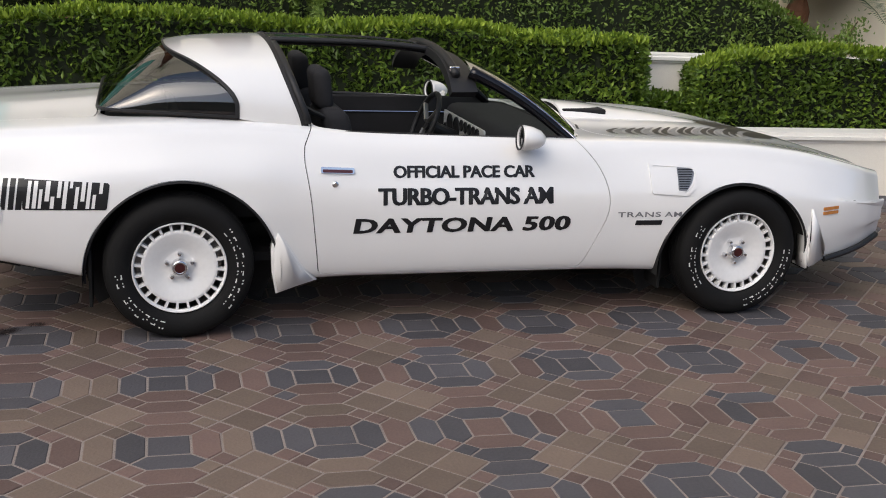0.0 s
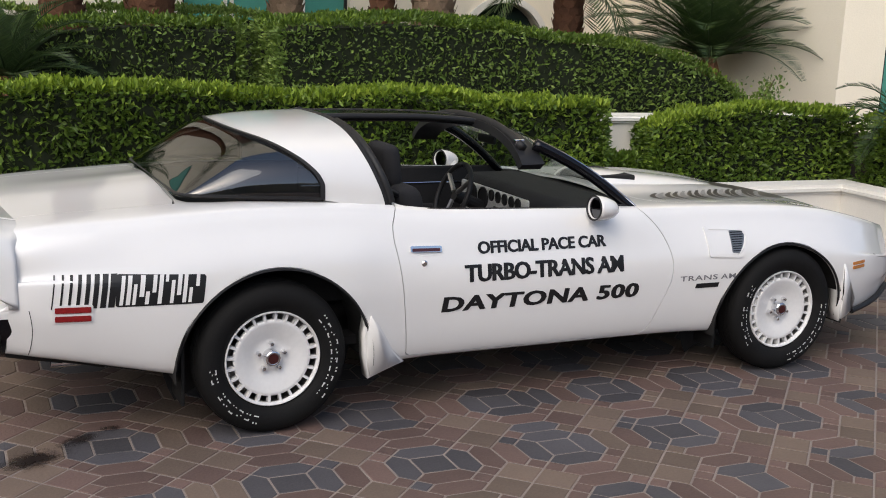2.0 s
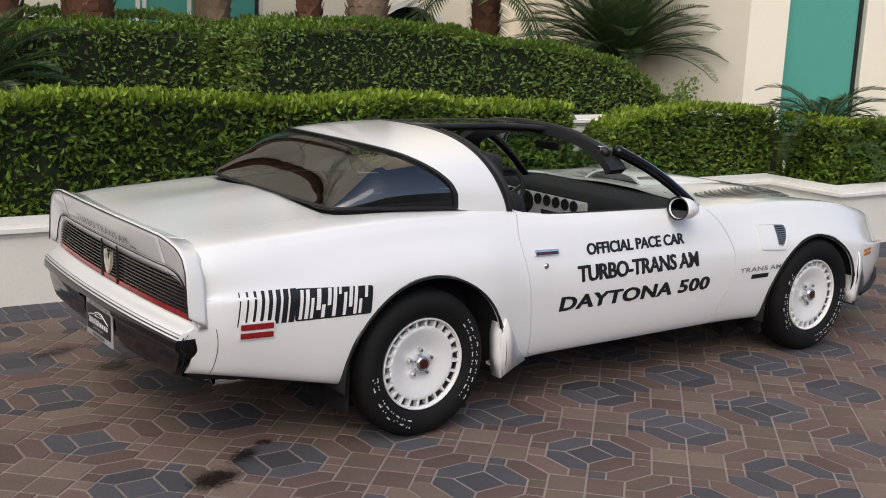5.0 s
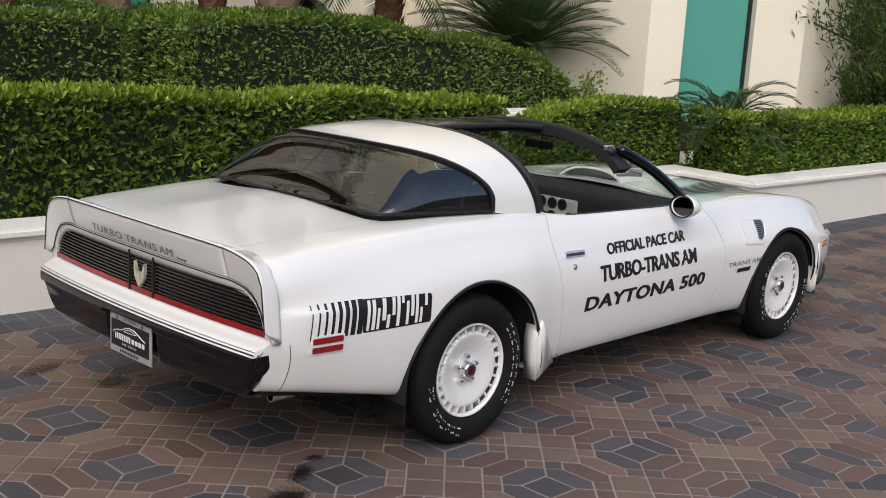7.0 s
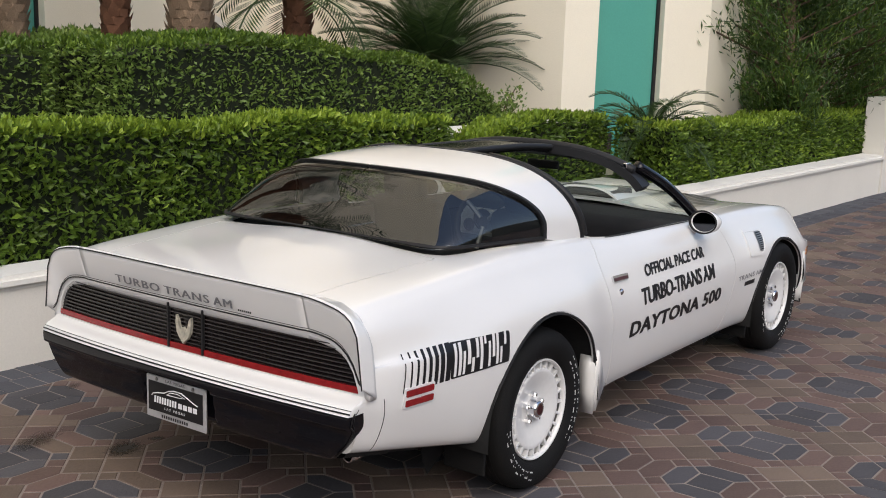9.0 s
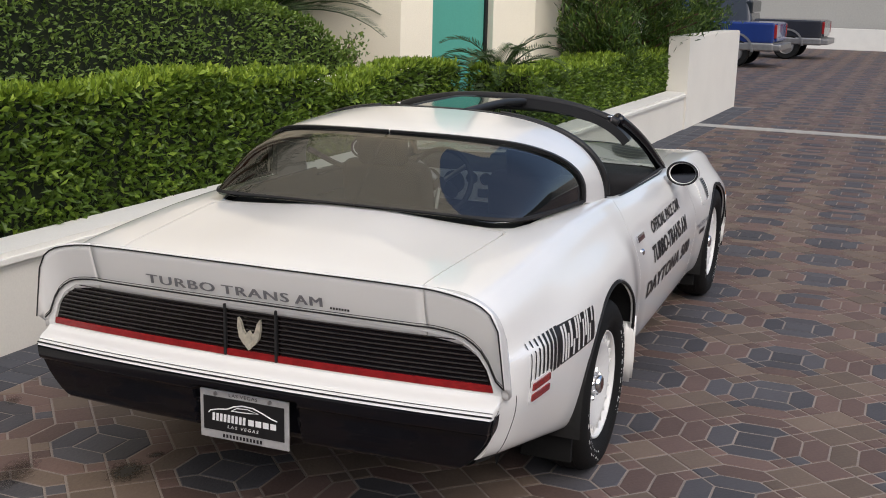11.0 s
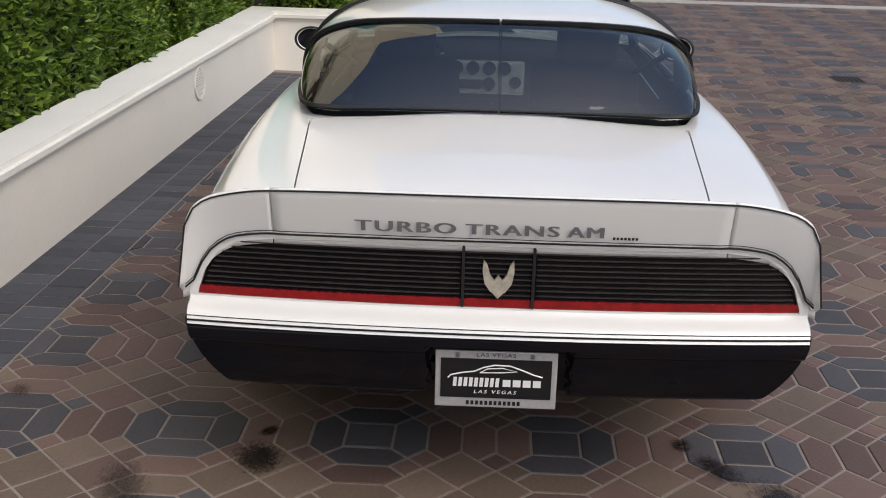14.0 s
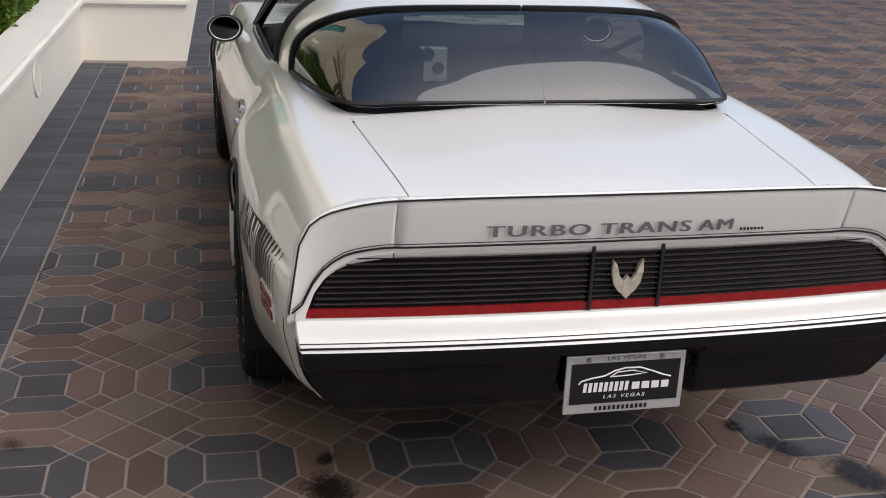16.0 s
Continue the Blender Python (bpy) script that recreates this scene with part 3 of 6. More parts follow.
half = [(y, z) for y, z in section(-1.03)]
BACK = [(-y, z) for y, z in half] + [(y, z) for y, z in half[::-1]]
right = [(0.0, 0.796), (0.40, 0.795), (0.60, 0.791), (0.70, 0.779), (0.755, 0.745), (0.79, 0.695), (0.815, 0.625)]
LENS = right + [(-y, z) for y, z in right[::-1]]
sheet_part("tail_panel", [rear_sheet(BACK, 0.0, [LENS])], PAINT, car, "white tail panel round the lamps", 0.03)
for nm, lab, y0, y1 in (("tail_lamp", "smoked slatted tail lamp with a red lower strip", 0.097, 0.83), ("tail_lamp", "smoked slatted tail lamp with a red lower strip", -0.83, -0.097), ("filler_door", "black slatted fuel filler door with a bird emblem", -0.09, 0.09)):
    poly = [(min(max(y, y0), y1), z) for y, z in LENS]
    lamp = sheet_part(nm, [rear_sheet(poly, 0.012)], LENSDARK, car, lab, 0.01)
    red = [(y0, 0.626), (y1, 0.626), (y1, 0.648), (y0, 0.648)]
    clipd = [(max(min(y, 0.812 if y > 0 else y), -0.812), z) for y, z in red]
    sheet_part("red_strip", [rear_sheet(clipd, 0.004, nz=8, edge=0.001)], LENSRED, lamp, "red reflector strip", 0.008)
    for k in range(9):
        z = 0.661 + k * 0.0145
        lim = np.interp(z, [0.625, 0.695, 0.745, 0.779, 0.791], [0.81, 0.785, 0.75, 0.69, 0.59])
        a, b = max(y0, -lim), min(y1, lim)
        sheet_part("slat", [rear_sheet([(a, z - 0.0020), (b, z - 0.0020), (b, z + 0.0020), (a, z + 0.0020)], 0.003, ny=40, nz=6, edge=0.0005)], SLATM, lamp, "", 0.008)
    if nm == "filler_door":
        door3 = lamp
for y in (0.0935, -0.0935):
    sheet_part("lamp_divider", [rear_sheet([(y - 0.004, 0.626), (y + 0.004, 0.626), (y + 0.004, 0.795), (y - 0.004, 0.795)], -0.002, ny=6)], TRIM, car, "", 0.012)

# bird emblem on the filler door
em = bmesh.new()
SILVER = material("worn_silver_emblem", (0.70, 0.66, 0.55), 0.35, 0.6, vary=0.2, scale=60)
for s in (-1, 1):
    wing = [(0.003, 0.680), (0.020, 0.690), (0.036, 0.712), (0.042, 0.745), (0.040, 0.775), (0.030, 0.762), (0.022, 0.735), (0.012, 0.722), (0.003, 0.718)]
    em.faces.new([em.verts.new((tail_x(0, -0.008), s * y, z - 0.016)) for y, z in wing])
em.faces.new([em.verts.new((tail_x(0, -0.010), y, z - 0.016)) for y, z in ((0, 0.672), (0.012, 0.685), (0.010, 0.722), (0, 0.735), (-0.010, 0.722), (-0.012, 0.685))])
g = bmesh.ops.extrude_face_region(em, geom=em.faces[:])
bmesh.ops.translate(em, verts=[v for v in g["geom"] if isinstance(v, bmesh.types.BMVert)], vec=(0.012, 0, 0))
bmesh.ops.recalc_face_normals(em, faces=em.faces)
part("emblem", em, SILVER, door3, "silver bird-shaped emblem")

# spoiler: centre blade and two end caps
def blade(y0, y1, n, top, low, name, lab):
    rows = []
    for y in np.linspace(y0, y1, n):
        zt, zl = top(abs(y)), low(abs(y))
        xb = tail_x(y)
        fw = min(1, max(0, (0.80 - abs(y)) / 0.2))
        pts = [(xb + 0.004, zl), (xb - 0.012, zl + 0.35 * (zt - zl)), (xb - 0.030, zl + 0.8 * (zt - zl)), (xb - 0.036, zt - 0.004), (xb - 0.032, zt + 0.001), (xb - 0.022, zt - 0.001),
               (xb + 0.01, zt - 0.018), (xb + 0.025 + 0.065 * fw, min(zt - 0.022, 0.905)), (xb + 0.04 + 0.13 * fw, min(zt - 0.04, 0.885)), (xb + 0.04 + 0.13 * fw, zl - 0.02), (xb + 0.004, zl - 0.02), (xb + 0.004, zl)]
        rows.append([(x, y, z) for x, z in pts])
    b = bmesh.new()
    R = [[b.verts.new(p) for p in r] for r in rows]
    for p, q in zip(R, R[1:]):
        for i in range(len(p) - 1):
            b.faces.new((p[i], q[i], q[i + 1], p[i + 1]))
    b.faces.new(R[0][:-1])
    b.faces.new(R[-1][:-1][::-1])
    bmesh.ops.recalc_face_normals(b, faces=b.faces)
    ob = part(name, b, PAINT, car, lab, True)
    return ob


top_ = smooth_table([0, 0.3, 0.6, 0.74, 0.80, 0.835, 0.856], [0.944, 0.943, 0.937, 0.915, 0.885, 0.82, 0.66])
low_ = smooth_table([0, 0.6, 0.70, 0.76, 0.80, 0.83, 0.856], [0.800, 0.796, 0.784, 0.752, 0.70, 0.64, 0.628])
blade(-0.598, 0.598, 40, top_, low_, "spoiler", "white upright rear spoiler blade")
for s in (-1, 1):
    blade(s * 0.602, s * 0.856, 26, top_, low_, "spoiler_end_cap", "")


def stripe(name, pts, parent, r=0.0022, mat=DECAL):
    return part(name, tube_bm(pts, r, 5), mat, parent)


edge = [(tail_x(y, -0.037), y, float(top_(abs(y))) - 0.006) for y in np.linspace(-0.856, 0.856, 70)]
stripe("pinstripe", edge, car, 0.0026)
for d, r in ((0.012, 0.003), (0.020, 0.0012)):
    stripe("pinstripe", [(tail_x(y, -0.012 if abs(y) < 0.6 else -0.008), y, float(low_(abs(y))) + d) for y in np.linspace(-0.845, 0.845, 70)], car, r)

# bumper
off_ = smooth_table([0.36, 0.375, 0.385, 0.40, 0.46, 0.515, 0.522, 0.53, 0.562, 0.572, 0.592, 0.610, 0.622], [0.10, 0.03, -0.02, -0.036, -0.048, -0.056, -0.068, -0.073, -0.071, -0.066, -0.05, -0.012, 0.002])
wid_ = smooth_table([0.375, 0.40, 0.515, 0.575, 0.605, 0.64], [0.70, 0.738, 0.822, 0.834, 0.838, 0.838])


def bumper_sheet(z0, z1, nz, notch):
    rows = []
    ss = np.concatenate([[-1.0, -1.0, -0.995], np.linspace(-0.985, 0.985, 160), [0.995, 1.0, 1.0]])
    for z in np.linspace(z0, z1, nz):
        w = float(wid_(z))
        row = []
        for i, s in enumerate(ss):
            y = s * w
            x = tail_x(y, float(off_(z)))
            if i in (0, len(ss) - 1):
                x = -0.96
            elif i in (1, len(ss) - 2):
                x += 0.012
            if notch and -0.205 < y < 0.185:
                e = min(1, min(y + 0.205, 0.185 - y) / 0.012)
                x += 0.028 * e * (1 if z < 0.538 else 0)
            row.append((x, y, z))
        rows.append(row)
    P = np.array(rows)
    return cut_sheet(P, [], False)


bumper = sheet_part("rear_bumper", [bumper_sheet(0.366, 0.566, 40, True)], BLACK, car, "gloss black rear bumper with a recess", 0.012)
sheet_part("bumper_ledge", [bumper_sheet(0.5665, 0.622, 16, False)], PAINT, car, "white ledge over the bumper", 0.01)
for z, r in ((0.576, 0.0028), (0.586, 0.0012)):
    stripe("pinstripe", [(tail_x(y, float(off_(z)) - 0.002), y, z) for y in np.linspace(-0.832, 0.832, 60)], car, r)
    for s in (-1, 1):
        stripe("pinstripe", [(tail_x(s * float(wid_(zz)), float(off_(zz)) + 0.012 + (z - 0.57)), s * (float(wid_(zz)) + 0.003), zz) for zz in np.linspace(0.40, z, 12)], car, r)
# plate
plate = part("dealer_plate", box_bm(-1.118, -1.110, -0.167, 0.160, 0.362, 0.524, 0.003), material("plate_frame_grey", (0.52, 0.52, 0.52), 0.4, 0.4), car, "grey plate frame with a black dealer panel")
part("plate_panel", box_bm(-1.1205, -1.1185, -0.152, 0.145, 0.391, 0.503), DECAL, plate, "black panel")
PLATEW = material("plate_white", (0.8, 0.8, 0.8), 0.5, vary=0.03)


def bar(y0, y1, z0, z1, mat, parent, x=-1.1222, lean=0.0, name="bar"):
    b = bmesh.new()
    b.faces.new([b.verts.new(p) for p in ((x, y1, z0), (x, y0, z0), (x, y0 - lean, z1), (x, y1 - lean, z1))])
    part(name, b, mat, parent)


for k in range(9):
    bar(0.112 - k * 0.0142, 0.1025 - k * 0.0142, 0.424, 0.450, PLATEW, plate, lean=0.002)
for k in range(4):
    bar(-0.022 - k * 0.027, -0.043 - k * 0.027, 0.426, 0.446, PLATEW, plate)
stripe("plate_swoosh", [(-1.122, y, z) for y, z in ((0.125, 0.448), (0.118, 0.456), (0.09, 0.463), (0.055, 0.468), (0.03, 0.480), (0.0, 0.487), (-0.04, 0.486), (-0.075, 0.474), (-0.105, 0.462), (-0.128, 0.456))], plate, 0.0022, PLATEW)
stripe("plate_swoosh", [(-1.122, y, z) for y, z in ((0.04, 0.464), (0.02, 0.476), (-0.02, 0.479), (-0.06, 0.470), (-0.02, 0.466), (0.04, 0.464))], plate, 0.0016, PLATEW)
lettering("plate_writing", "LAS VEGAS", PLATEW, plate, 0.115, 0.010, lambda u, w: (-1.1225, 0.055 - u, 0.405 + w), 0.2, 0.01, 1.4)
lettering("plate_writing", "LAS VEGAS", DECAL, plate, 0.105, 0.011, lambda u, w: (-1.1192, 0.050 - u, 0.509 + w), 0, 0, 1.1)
for k in range(12):
    bar(0.075 - k * 0.0125, 0.067 - k * 0.0125, 0.370, 0.382, DECAL, plate, x=-1.1192)
for y in (0.1, -0.1):
    part("bolt", lathe_bm([(0, -1.124), (0.006, -1.123), (0.007, -1.118)], 12, "x", None), DULLMETAL, plate).location = (0, y, 0.513)
# wording on the spoiler
OUTL = material("grey_outline_vinyl", (0.16, 0.16, 0.17), 0.45, vary=0.2)
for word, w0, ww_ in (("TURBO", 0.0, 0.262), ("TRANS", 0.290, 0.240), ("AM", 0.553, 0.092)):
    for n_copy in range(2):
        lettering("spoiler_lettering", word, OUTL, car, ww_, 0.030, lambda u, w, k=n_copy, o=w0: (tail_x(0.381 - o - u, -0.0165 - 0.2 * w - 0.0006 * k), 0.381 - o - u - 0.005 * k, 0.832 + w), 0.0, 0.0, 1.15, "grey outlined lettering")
for k in range(7):
    bar(-0.292 - k * 0.0098, -0.299 - k * 0.0098, 0.828, 0.835, DECAL, car, tail_x(0.32, -0.016), name="small_mark")


# ---- side details ----
def on_side(x, z, lift=0.003, side=-1):
    return (float(bend(x, side_y(x, z))), side * (side_y(x, z) + lift), z)


def side_patch(name, poly, mat, parent, lift=0.003, side=-1, label="", thick=0.0):
    xs, zs = [p[0] for p in poly], [p[1] for p in poly]
    X, Z = np.meshgrid(np.linspace(min(xs) - 0.004, max(xs) + 0.004, 30), np.linspace(min(zs) - 0.004, max(zs) + 0.004, 16), indexing="ij")
    P = np.array([[on_side(x, z, lift, side) for x, z in zip(a, b)] for a, b in zip(X, Z)])
    return sheet_part(name, [cut_sheet(P, [-outline_distance(X, Z, poly)], side > 0)], mat, parent, label, thick)


def side_bar(name, x0, x1, z0, z1, lean, mat, parent, lift, side):
    """A clean straight-edged slanted bar laid on the body side."""
    b = bmesh.new()
    prev = None
    for t in np.linspace(0, 1, 9):
        z = z0 + (z1 - z0) * t
        cur = [b.verts.new(on_side(x + lean * t, z, lift, side)) for x in (x0, x1)]
        if prev:
            b.faces.new((prev[0], prev[1], cur[1], cur[0]) if side < 0 else (prev[1], prev[0], cur[0], cur[1]))
        prev = cur
    return part(name, b, mat, parent)


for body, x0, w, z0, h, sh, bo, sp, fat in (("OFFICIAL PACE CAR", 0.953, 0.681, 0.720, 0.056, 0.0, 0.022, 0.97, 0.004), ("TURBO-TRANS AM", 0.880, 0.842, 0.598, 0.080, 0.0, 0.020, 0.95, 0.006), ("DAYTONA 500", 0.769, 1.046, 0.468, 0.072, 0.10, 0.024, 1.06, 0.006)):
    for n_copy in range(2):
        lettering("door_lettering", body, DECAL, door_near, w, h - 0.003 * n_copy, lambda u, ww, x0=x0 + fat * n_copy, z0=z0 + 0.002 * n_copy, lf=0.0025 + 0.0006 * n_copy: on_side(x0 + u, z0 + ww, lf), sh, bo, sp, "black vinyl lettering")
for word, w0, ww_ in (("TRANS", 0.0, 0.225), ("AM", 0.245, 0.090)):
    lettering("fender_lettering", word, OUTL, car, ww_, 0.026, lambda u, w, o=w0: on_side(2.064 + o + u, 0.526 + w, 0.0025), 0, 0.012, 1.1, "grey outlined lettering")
side_patch("fender_mark", [(2.158, 0.486), (2.296, 0.486), (2.302, 0.510), (2.164, 0.510)], DECAL, car)
for s in (-1, 1):
    # slanted stripes that grow into a solid block
    for k in range(8):
        x0 = -0.878 + k * 0.030
        wd = 0.005 + k * 0.0028
        side_bar("quarter_stripe", x0, x0 + wd, 0.602, 0.732, 0.018, DECAL, car, 0.002, s)
    blk = side_patch("quarter_block", [(-0.640, 0.602), (-0.300, 0.602), (-0.284, 0.716), (-0.632, 0.730)], DECAL, car, 0.002, s, "black block decal with white shapes")
    for k, (wd, lo_, hi_) in enumerate(((0.014, 0.609, 0.723), (0.016, 0.609, 0.723), (0.013, 0.609, 0.690), (0.018, 0.640, 0.723), (0.015, 0.609, 0.660), (0.015, 0.655, 0.723), (0.016, 0.609, 0.723), (0.012, 0.695, 0.723), (0.014, 0.609, 0.700), (0.016, 0.640, 0.723), (0.015, 0.609, 0.723), (0.013, 0.609, 0.668), (0.014, 0.672, 0.721))):
        x0 = -0.626 + k * 0.0240 + (lo_ - 0.609) * 0.14
        side_bar("white_shape", x0, x0 + wd, lo_, hi_, (hi_ - lo_) * 0.14, PAINT, blk, 0.0036, s)
    mk = side_patch("side_marker", rounded([(-0.872, 0.545), (-0.722, 0.545), (-0.722, 0.618), (-0.872, 0.618)], 0.008), RIMWHITE, car, 0.004, s, "red two-bar rear side marker", 0.006)
    for z in (0.552, 0.587):
        side_patch("lens", rounded([(-0.864, z), (-0.730, z), (-0.730, z + 0.023), (-0.864, z + 0.023)], 0.004), LENSRED, mk, 0.008, s, "", 0.004)
    for z in (0.518, 0.541):
        side_patch("front_marker", rounded([(3.212, z), (3.318, z + 0.004), (3.318, z + 0.020), (3.212, z + 0.016)], 0.004), AMBER, car, 0.005, s, "amber front side marker", 0.005)
    # handle and lock
    hd = side_patch("door_handle", rounded([(0.620, 0.748), (0.772, 0.742), (0.772, 0.768), (0.620, 0.774)], 0.005), CHROME, car, 0.010, s, "chrome flap door handle", 0.012)
    side_patch("handle_flap", rounded([(0.628, 0.7505), (0.764, 0.7455), (0.764, 0.759), (0.628, 0.764)], 0.003), material("dark_red_insert", (0.09, 0.03, 0.035), 0.3, 0.3), hd, 0.012, s)
    b = lathe_bm([(0, -0.008), (0.009, -0.008), (0.014, -0.004), (0.015, 0.004)], 20, "y")
    lk = part("lock", b, CHROME, car)
    lk.location = (0.684, s * (side_y(0.684, 0.696) + 0.002), 0.696)
    if s > 0:
        lk.rotation_euler = (0, 0, math.pi)
    # fender vent
    vo = rounded([(2.228, 0.785), (2.482, 0.770), (2.500, 0.745), (2.470, 0.668), (2.425, 0.628), (2.238, 0.640)], 0.012)
    vi = rounded([(2.245, 0.770), (2.460, 0.757), (2.478, 0.738), (2.452, 0.674), (2.415, 0.645), (2.252, 0.655)], 0.012)
    xs, zs = np.meshgrid(np.linspace(2.22, 2.51, 60), np.linspace(0.62, 0.79, 40), indexing="ij")
    P = np.array([[on_side(x, z, 0.007, s) for x, z in zip(a, c)] for a, c in zip(xs, zs)])
    vent = sheet_part("fender_vent", [cut_sheet(P, [-outline_distance(xs, zs, vo), outline_distance(xs, zs, vi)], s > 0)], PAINT, car, "white fender air vent with a dark grille", 0.012)
    side_patch("vent_floor", vi, PAINT, vent, 0.003, s)
    side_patch("grille", [(2.375, 0.655), (2.418, 0.650), (2.448, 0.690), (2.470, 0.738), (2.452, 0.755), (2.378, 0.760)], DULLMETAL, vent, 0.0045, s, "dark mesh grille")
    for k in range(9):
        side_patch("grille_bar", [(2.380, 0.662 + k * 0.0108), (2.425 + min(k, 7) * 0.005, 0.662 + k * 0.0108), (2.425 + min(k, 7) * 0.005, 0.667 + k * 0.0108), (2.380, 0.667 + k * 0.0108)], TRIM, vent, 0.008, s)
    # arch lips, spats, mud flaps
    for c in (ARCH_R, ARCH_F):
        a0, a1 = (-6, 186) if c is ARCH_R else (-4, 184)
        pts = []
        for q in np.linspace(radians(a0), radians(a1), 40):
            x, z = c[0] + (c[2] + 0.003) * math.cos(q), c[1] + (c[2] + 0.003) * math.sin(q) * (1 if math.sin(q) > 0 else 1)
            pts.append(on_side(x, max(z, 0.262), 0.001, s))
        stripe("arch_lip", pts, car, 0.0065, TRIM)
        liner = lathe_bm([(c[2] + 0.012, 0.60), (c[2] + 0.012, side_y(c[0], 0.6) - 0.012)], 30, "y", None, (radians(-5), radians(185)))
        lin = part("wheel_well", liner, UNDER, car)
        lin.location, lin.scale = (c[0], 0, c[1]), (1, s, 1)
        disc = lathe_bm([(0.02, 0.60), (c[2] + 0.012, 0.60)], 30, "y", None, (radians(-30), radians(210)))
        dk = part("wheel_well", disc, UNDER, car)
        dk.location, dk.scale = (c[0], 0, c[1]), (1, s, 1)
    for poly, yy in (([(0.398, 0.40), (0.415, 0.50), (0.432, 0.50), (0.480, 0.42), (0.545, 0.315), (0.615, 0.246), (0.52, 0.225), (0.418, 0.203), (0.402, 0.30)], (0.845, 0.945)), ([(3.128, 0.40), (3.115, 0.57), (3.150, 0.56), (3.195, 0.46), (3.240, 0.36), (3.285, 0.270), (3.21, 0.247), (3.138, 0.236), (3.132, 0.30)], (0.80, 0.915))):
        b = bmesh.new()
        cx = max(p[0] for p in poly)
        lo = [b.verts.new((x, s * yy[0], z)) for x, z in poly]
        hi = [b.verts.new((x, s * (side_y(x, max(z, 0.27)) + 0.006 + 0.040 * min(1, max(0, (0.52 - z) / 0.28)) * min(1, max(0, 1.05 - (x - poly[0][0]) / 0.21))), z)) for x, z in poly]
        b.faces.new(lo)
        b.faces.new(hi)
        for i in range(len(poly)):
            j = (i + 1) % len(poly)
            b.faces.new((lo[i], lo[j], hi[j], hi[i]))
        bmesh.ops.recalc_face_normals(b, faces=b.faces)
        bmesh.ops.bevel(b, geom=[e for e in b.edges if e.verts[0] in hi and e.verts[1] in hi], offset=0.012, segments=4, affect="EDGES")
        part("wheel_spat", b, PAINT, car, "white flared wheel spat", True)
    part("mud_flap", box_bm(-0.385, -0.37, min(s * 0.70, s * 0.89), max(s * 0.70, s * 0.89), 0.16, 0.42, 0.004), RUBBER, car)
    part("mud_flap", box_bm(2.325, 2.34, min(s * 0.70, s * 0.86), max(s * 0.70, s * 0.86), 0.15, 0.40, 0.004), RUBBER, car)
    # panel seam behind the quarter
    stripe("panel_seam", [on_side(-0.955 + 0.012 * math.sin(q * 3.1), z, 0.0002, s) for q, z in zip(np.linspace(0, 1, 12), np.linspace(0.41, 0.60, 12))], car, 0.0016)

# exhaust tips
for y in (-0.62, -0.54, 0.62):
    part("exhaust_tip", lathe_bm([(0.020, -0.86), (0.024, -0.86), (0.024, -0.70), (0.020, -0.70)], 20, "x"), CHROME, car).location = (0, y, 0.315)

# nose cap and chin
halfn = [(y, z) for y, z in section(3.68)]
NOSE = [(-y, z) for y, z in halfn] + [(y, z) for y, z in halfn[::-1]]
Y, Z = np.meshgrid(np.linspace(-0.55, 0.55, 80), np.linspace(0.30, 0.68, 30), indexing="ij")
sheet_part("nose_panel", [cut_sheet(np.stack([bend(Y * 0 + 3.68, Y), Y, Z], -1), [-outline_distance(Y, Z, NOSE)])], PAINT, car, "", 0.01)
sp = [(float(bend(x, float(yw_(x)))), y * (float(yw_(x)) - 0.02), float(zb_(x)) + 0.012) for y in (-1,) for x in np.linspace(3.28, 3.68, 14)]
sp += [(float(bend(3.68, y)), y, 0.34) for y in np.linspace(-0.48, 0.48, 9)] + [(p[0], -p[1], p[2]) for p in sp[::-1]]
part("chin_strip", tube_bm(sp, 0.016, 8), TRIM, car, "black chin strip")


